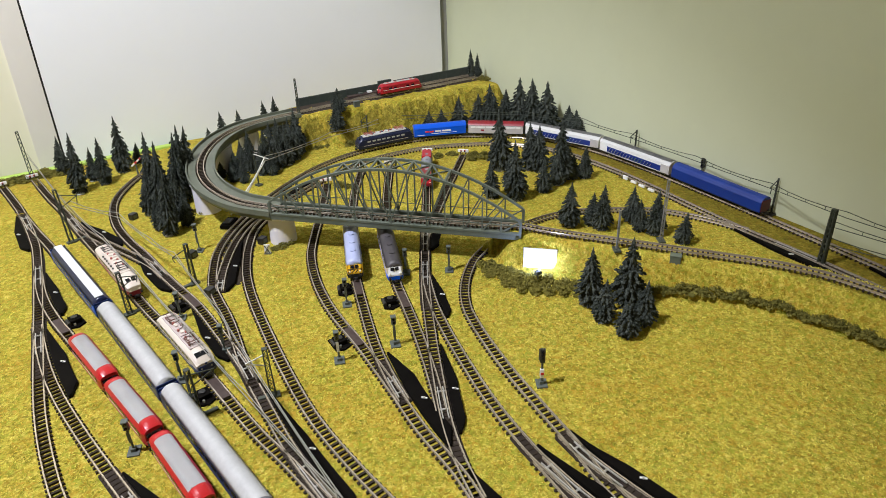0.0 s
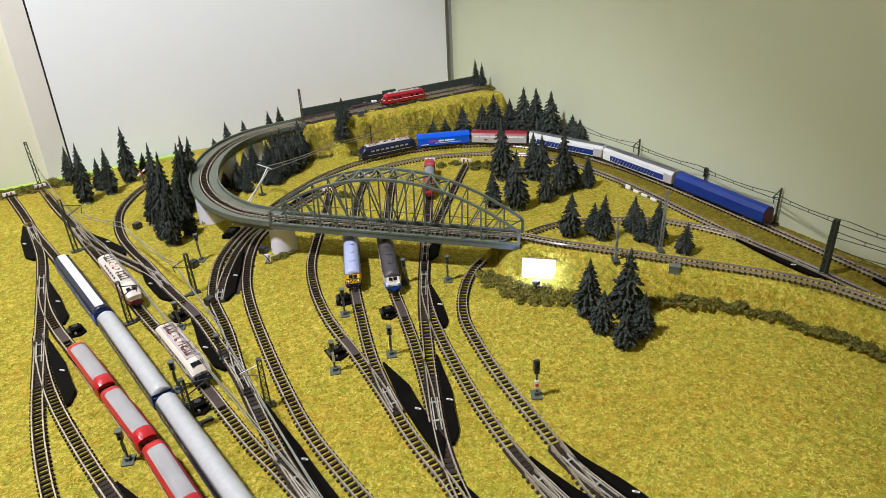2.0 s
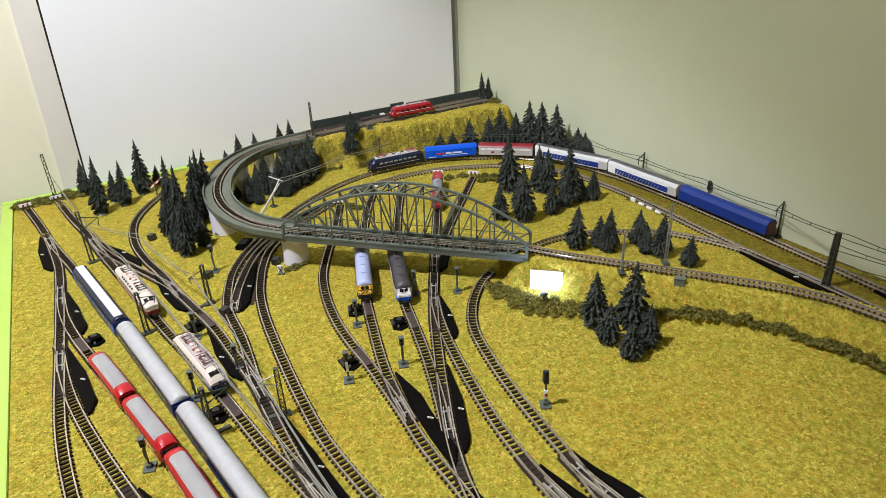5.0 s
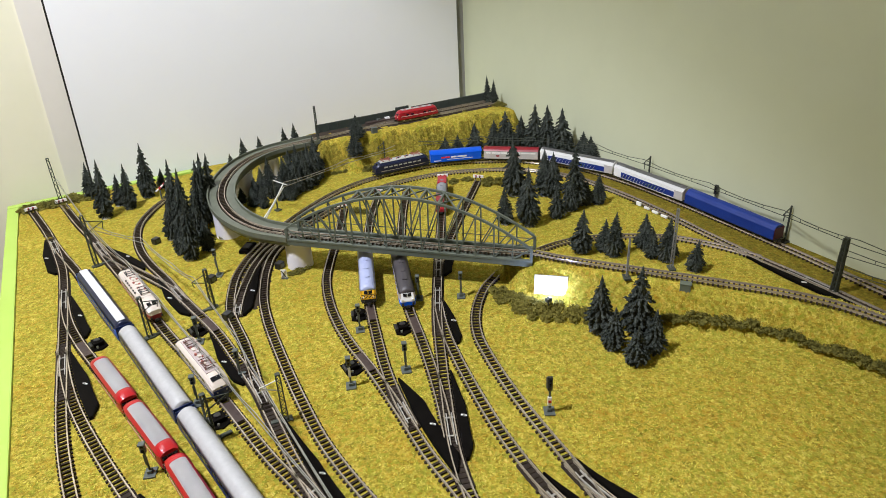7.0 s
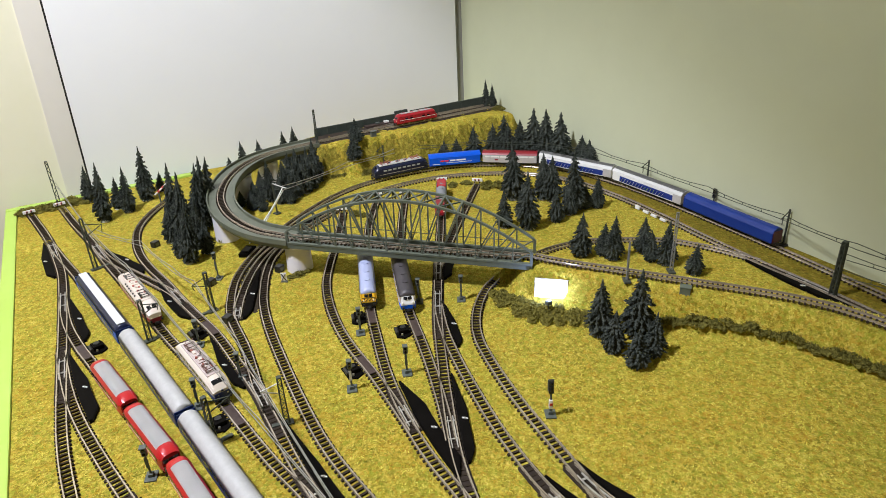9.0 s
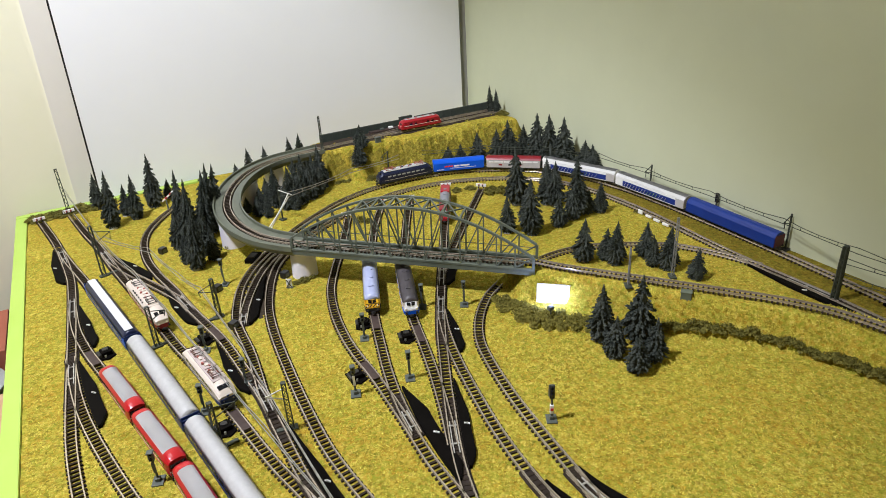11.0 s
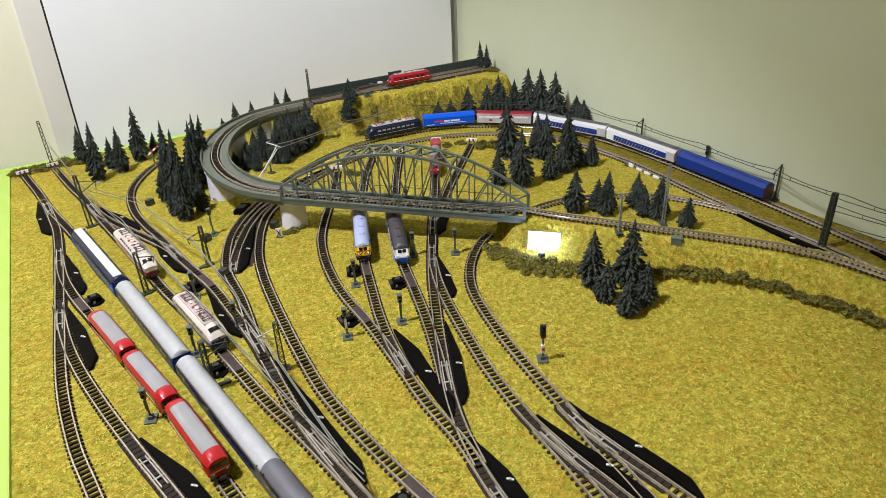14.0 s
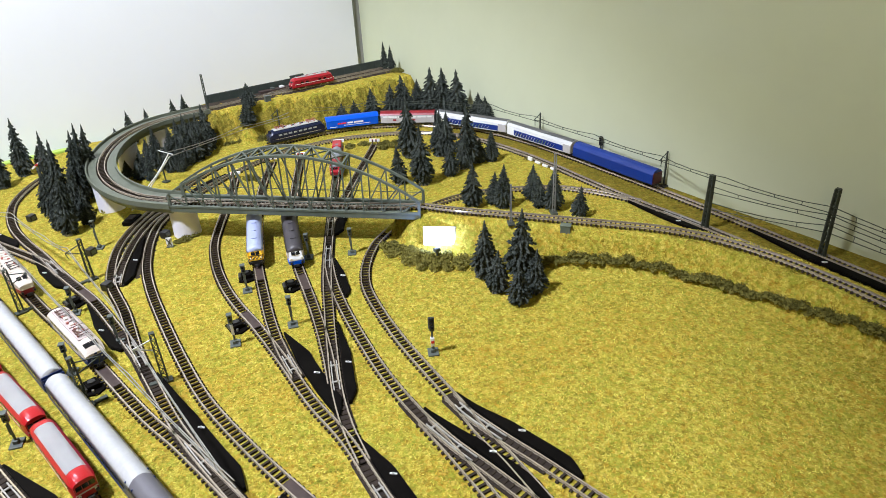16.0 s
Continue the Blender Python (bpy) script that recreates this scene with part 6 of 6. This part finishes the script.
for i in range(26):
    row = i % 2
    bush(-0.0085 + 0.0035 * i + rng.uniform(-1, 1) * 0.002, 0.8955 + 0.0090 * row + 0.00005 * i + rng.uniform(-1, 1) * 0.0025, rng.uniform(0.75, 1.15), "brownish green foam bush at the board's back edge", "back edge bushes", PALE_BUSHES if i % 3 == 0 else BUSHES)
for x in np.arange(0.334, 0.49, 0.0075):
    bush(float(x), cliff_front(float(x)) - 0.004 + rng.uniform(-1, 1) * 0.003, rng.uniform(0.6, 0.95), "olive foam bush at the foot of the cliff", "cliff bushes")
for x, y, s in ((0.313, 0.805, 0.9), (0.320, 0.800, 0.7), (0.439, 0.680, 0.9), (0.456, 0.677, 0.9), (0.467, 0.653, 1.25), (0.478, 0.645, 1.25), (0.474, 0.658, 1.0), (0.310, 0.668, 0.9), (0.316, 0.661, 0.7), (0.196, 0.700, 0.9), (0.180, 0.690, 0.8), (0.172, 0.687, 0.7), (0.213, 0.572, 0.8), (0.221, 0.575, 0.7), (0.206, 0.572, 0.6), (0.600, 0.822, 1.1), (0.605, 0.812, 1.1), (0.598, 0.812, 1.0), (0.606, 0.832, 1.2), (0.592, 0.818, 0.8)):
    bush(x, y, s, "olive green foam bush on the grass", "scattered bushes")

# white fence rails by the inner track
fence = thing("white_fence", Matrix(), "broken row of low white fence pieces", "fence")
for y, half, x in ((0.5045, 0.0030, 0.5590), (0.4925, 0.0036, 0.5584), (0.4805, 0.0038, 0.5575), (0.4680, 0.0038, 0.5570)):
    part("fence_piece", boxed(x - 0.0009, x + 0.0009, y - half, y + half, 0.0012, 0.0036 if half > 0.0031 else 0.0052, 0.0003), WHITE, fence)
for x, y in ((0.5600, 0.5110), (0.5605, 0.4610)):
    bush(x, y, 0.45, "small dark foam tuft at the end of the white fence", "fence tufts")

for (x, y, s) in ((0.6090, 0.5030, 0.50), (0.6080, 0.4690, 0.50), (0.6070, 0.4590, 0.50)):
    bush(x, y, s, "small dark foam tuft beside the wall", "wall tufts")
slabs = thing("white_slabs", Matrix(), "two small white slabs lying beside the wall", "slabs")
for x, y in ((0.6090, 0.4920), (0.6090, 0.4780)):
    part("slab", boxed(x - 0.0016, x + 0.0016, y - 0.0045, y + 0.0045, 0.0006, 0.0022, 0.0003), WHITE, slabs)

# level crossing barrier behind the trees
barrier = thing("crossing_barrier", pose(0.1360, 0.8380, 0, 0, 0, 20), "red and white crossing barrier pointing up", "barrier")
bm = bmesh.new()
tube(bm, (0, 0, 0), (0, 0, 0.012), 0.0010, 8)
part("post", bm, SIGNALGREY, barrier)
part("boom", bar(bmesh.new(), (-0.005, 0, 0.012), (0.015, 0, 0.0225), 0.0013, 0.0013), WHITE, barrier)
for i in range(3):
    t = 0.2 + 0.3 * i
    a = Vector((-0.005, 0, 0.012)).lerp(Vector((0.015, 0, 0.0225)), t)
    part("red_band", bar(bmesh.new(), a, a + Vector((0.0026, 0, 0.00137)), 0.0015, 0.0015), RED, barrier)

# ---- beside the board ----
table = thing("side_table", Matrix.Translation((-0.26, 0.60, -0.30)), "plain pale side table beside the layout", "table")
part("tabletop", boxed(-0.215, 0.215, -0.45, 0.335, -0.02, 0, 0.002), WHITE, table)
for sx in (-1, 1):
    for sy in (-0.42, 0.305):
        part("leg", boxed(sx * 0.19 - 0.015, sx * 0.19 + 0.015, sy - 0.015, sy + 0.015, FLOOR + 0.30, -0.02), WHITE, table)
BRICKRED = worn("red_brown_cardboard", (0.32, 0.09, 0.05), (0.38, 0.12, 0.07), 40, 0.8)
DARKBROWN = worn("dark_brown_box", (0.10, 0.06, 0.04), (0.14, 0.09, 0.06), 40, 0.7)
WOODPRINT = worn("wood_print", (0.45, 0.24, 0.12), (0.62, 0.45, 0.30), 70, 0.6)


def carton(name, x0, x1, y0, y1, z0, z1, mat, label, lidmat=None):
    c = thing(name, Matrix.Translation(((x0 + x1) / 2, (y0 + y1) / 2, z0)), label, "box")
    w, d, h = (x1 - x0) / 2, (y1 - y0) / 2, z1 - z0
    part("carton", boxed(-w, w, -d, d, 0, h * 0.86, 0.001), mat, c)
    part("lid", boxed(-w - 0.001, w + 0.001, -d - 0.001, d + 0.001, h * 0.86 + 0.0003, h, 0.001), lidmat or mat, c)


T = -0.30
carton("storage_box", -0.30, -0.062, 0.80, 0.90, T, -0.10, DARKBROWN, "dark brown storage box with a red-brown lid", BRICKRED)
carton("printed_box", -0.20, -0.058, 0.60, 0.71, T, -0.10, WHITE, "white cardboard box with a wood-coloured printed lid", WOODPRINT)
carton("white_box", -0.20, -0.057, 0.47, 0.59, T, -0.10, WHITE, "plain white cardboard box")
bowl = thing("plastic_tub", Matrix.Translation((-0.105, 0.757, T)), "round white plastic tub with a lid", "tub")
bm = bmesh.new()
bmesh.ops.create_cone(bm, cap_ends=True, segments=40, radius1=0.036, radius2=0.042, depth=0.19, matrix=Matrix.Translation((0, 0, 0.095)))
part("tub", bm, WHITE, bowl, smooth=False)
bm = bmesh.new()
bmesh.ops.create_cone(bm, cap_ends=True, segments=40, radius1=0.044, radius2=0.036, depth=0.012, matrix=Matrix.Translation((0, 0, 0.1965)))
part("lid", bm, WHITE, bowl)
basket = thing("lime_basket", Matrix.Translation((-0.125, 0.38, T)), "open lime green plastic basket", "basket")
part("bottom", boxed(-0.065, 0.065, -0.07, 0.07, 0, 0.004, 0.001), LIME, basket)
for x0, x1, y0, y1 in ((-0.065, 0.065, -0.07, -0.066), (-0.065, 0.065, 0.066, 0.07), (-0.065, -0.061, -0.066, 0.066), (0.061, 0.065, -0.066, 0.066)):
    part("side", boxed(x0, x1, y0, y1, 0.0042, 0.18, 0.0008), LIME, basket)
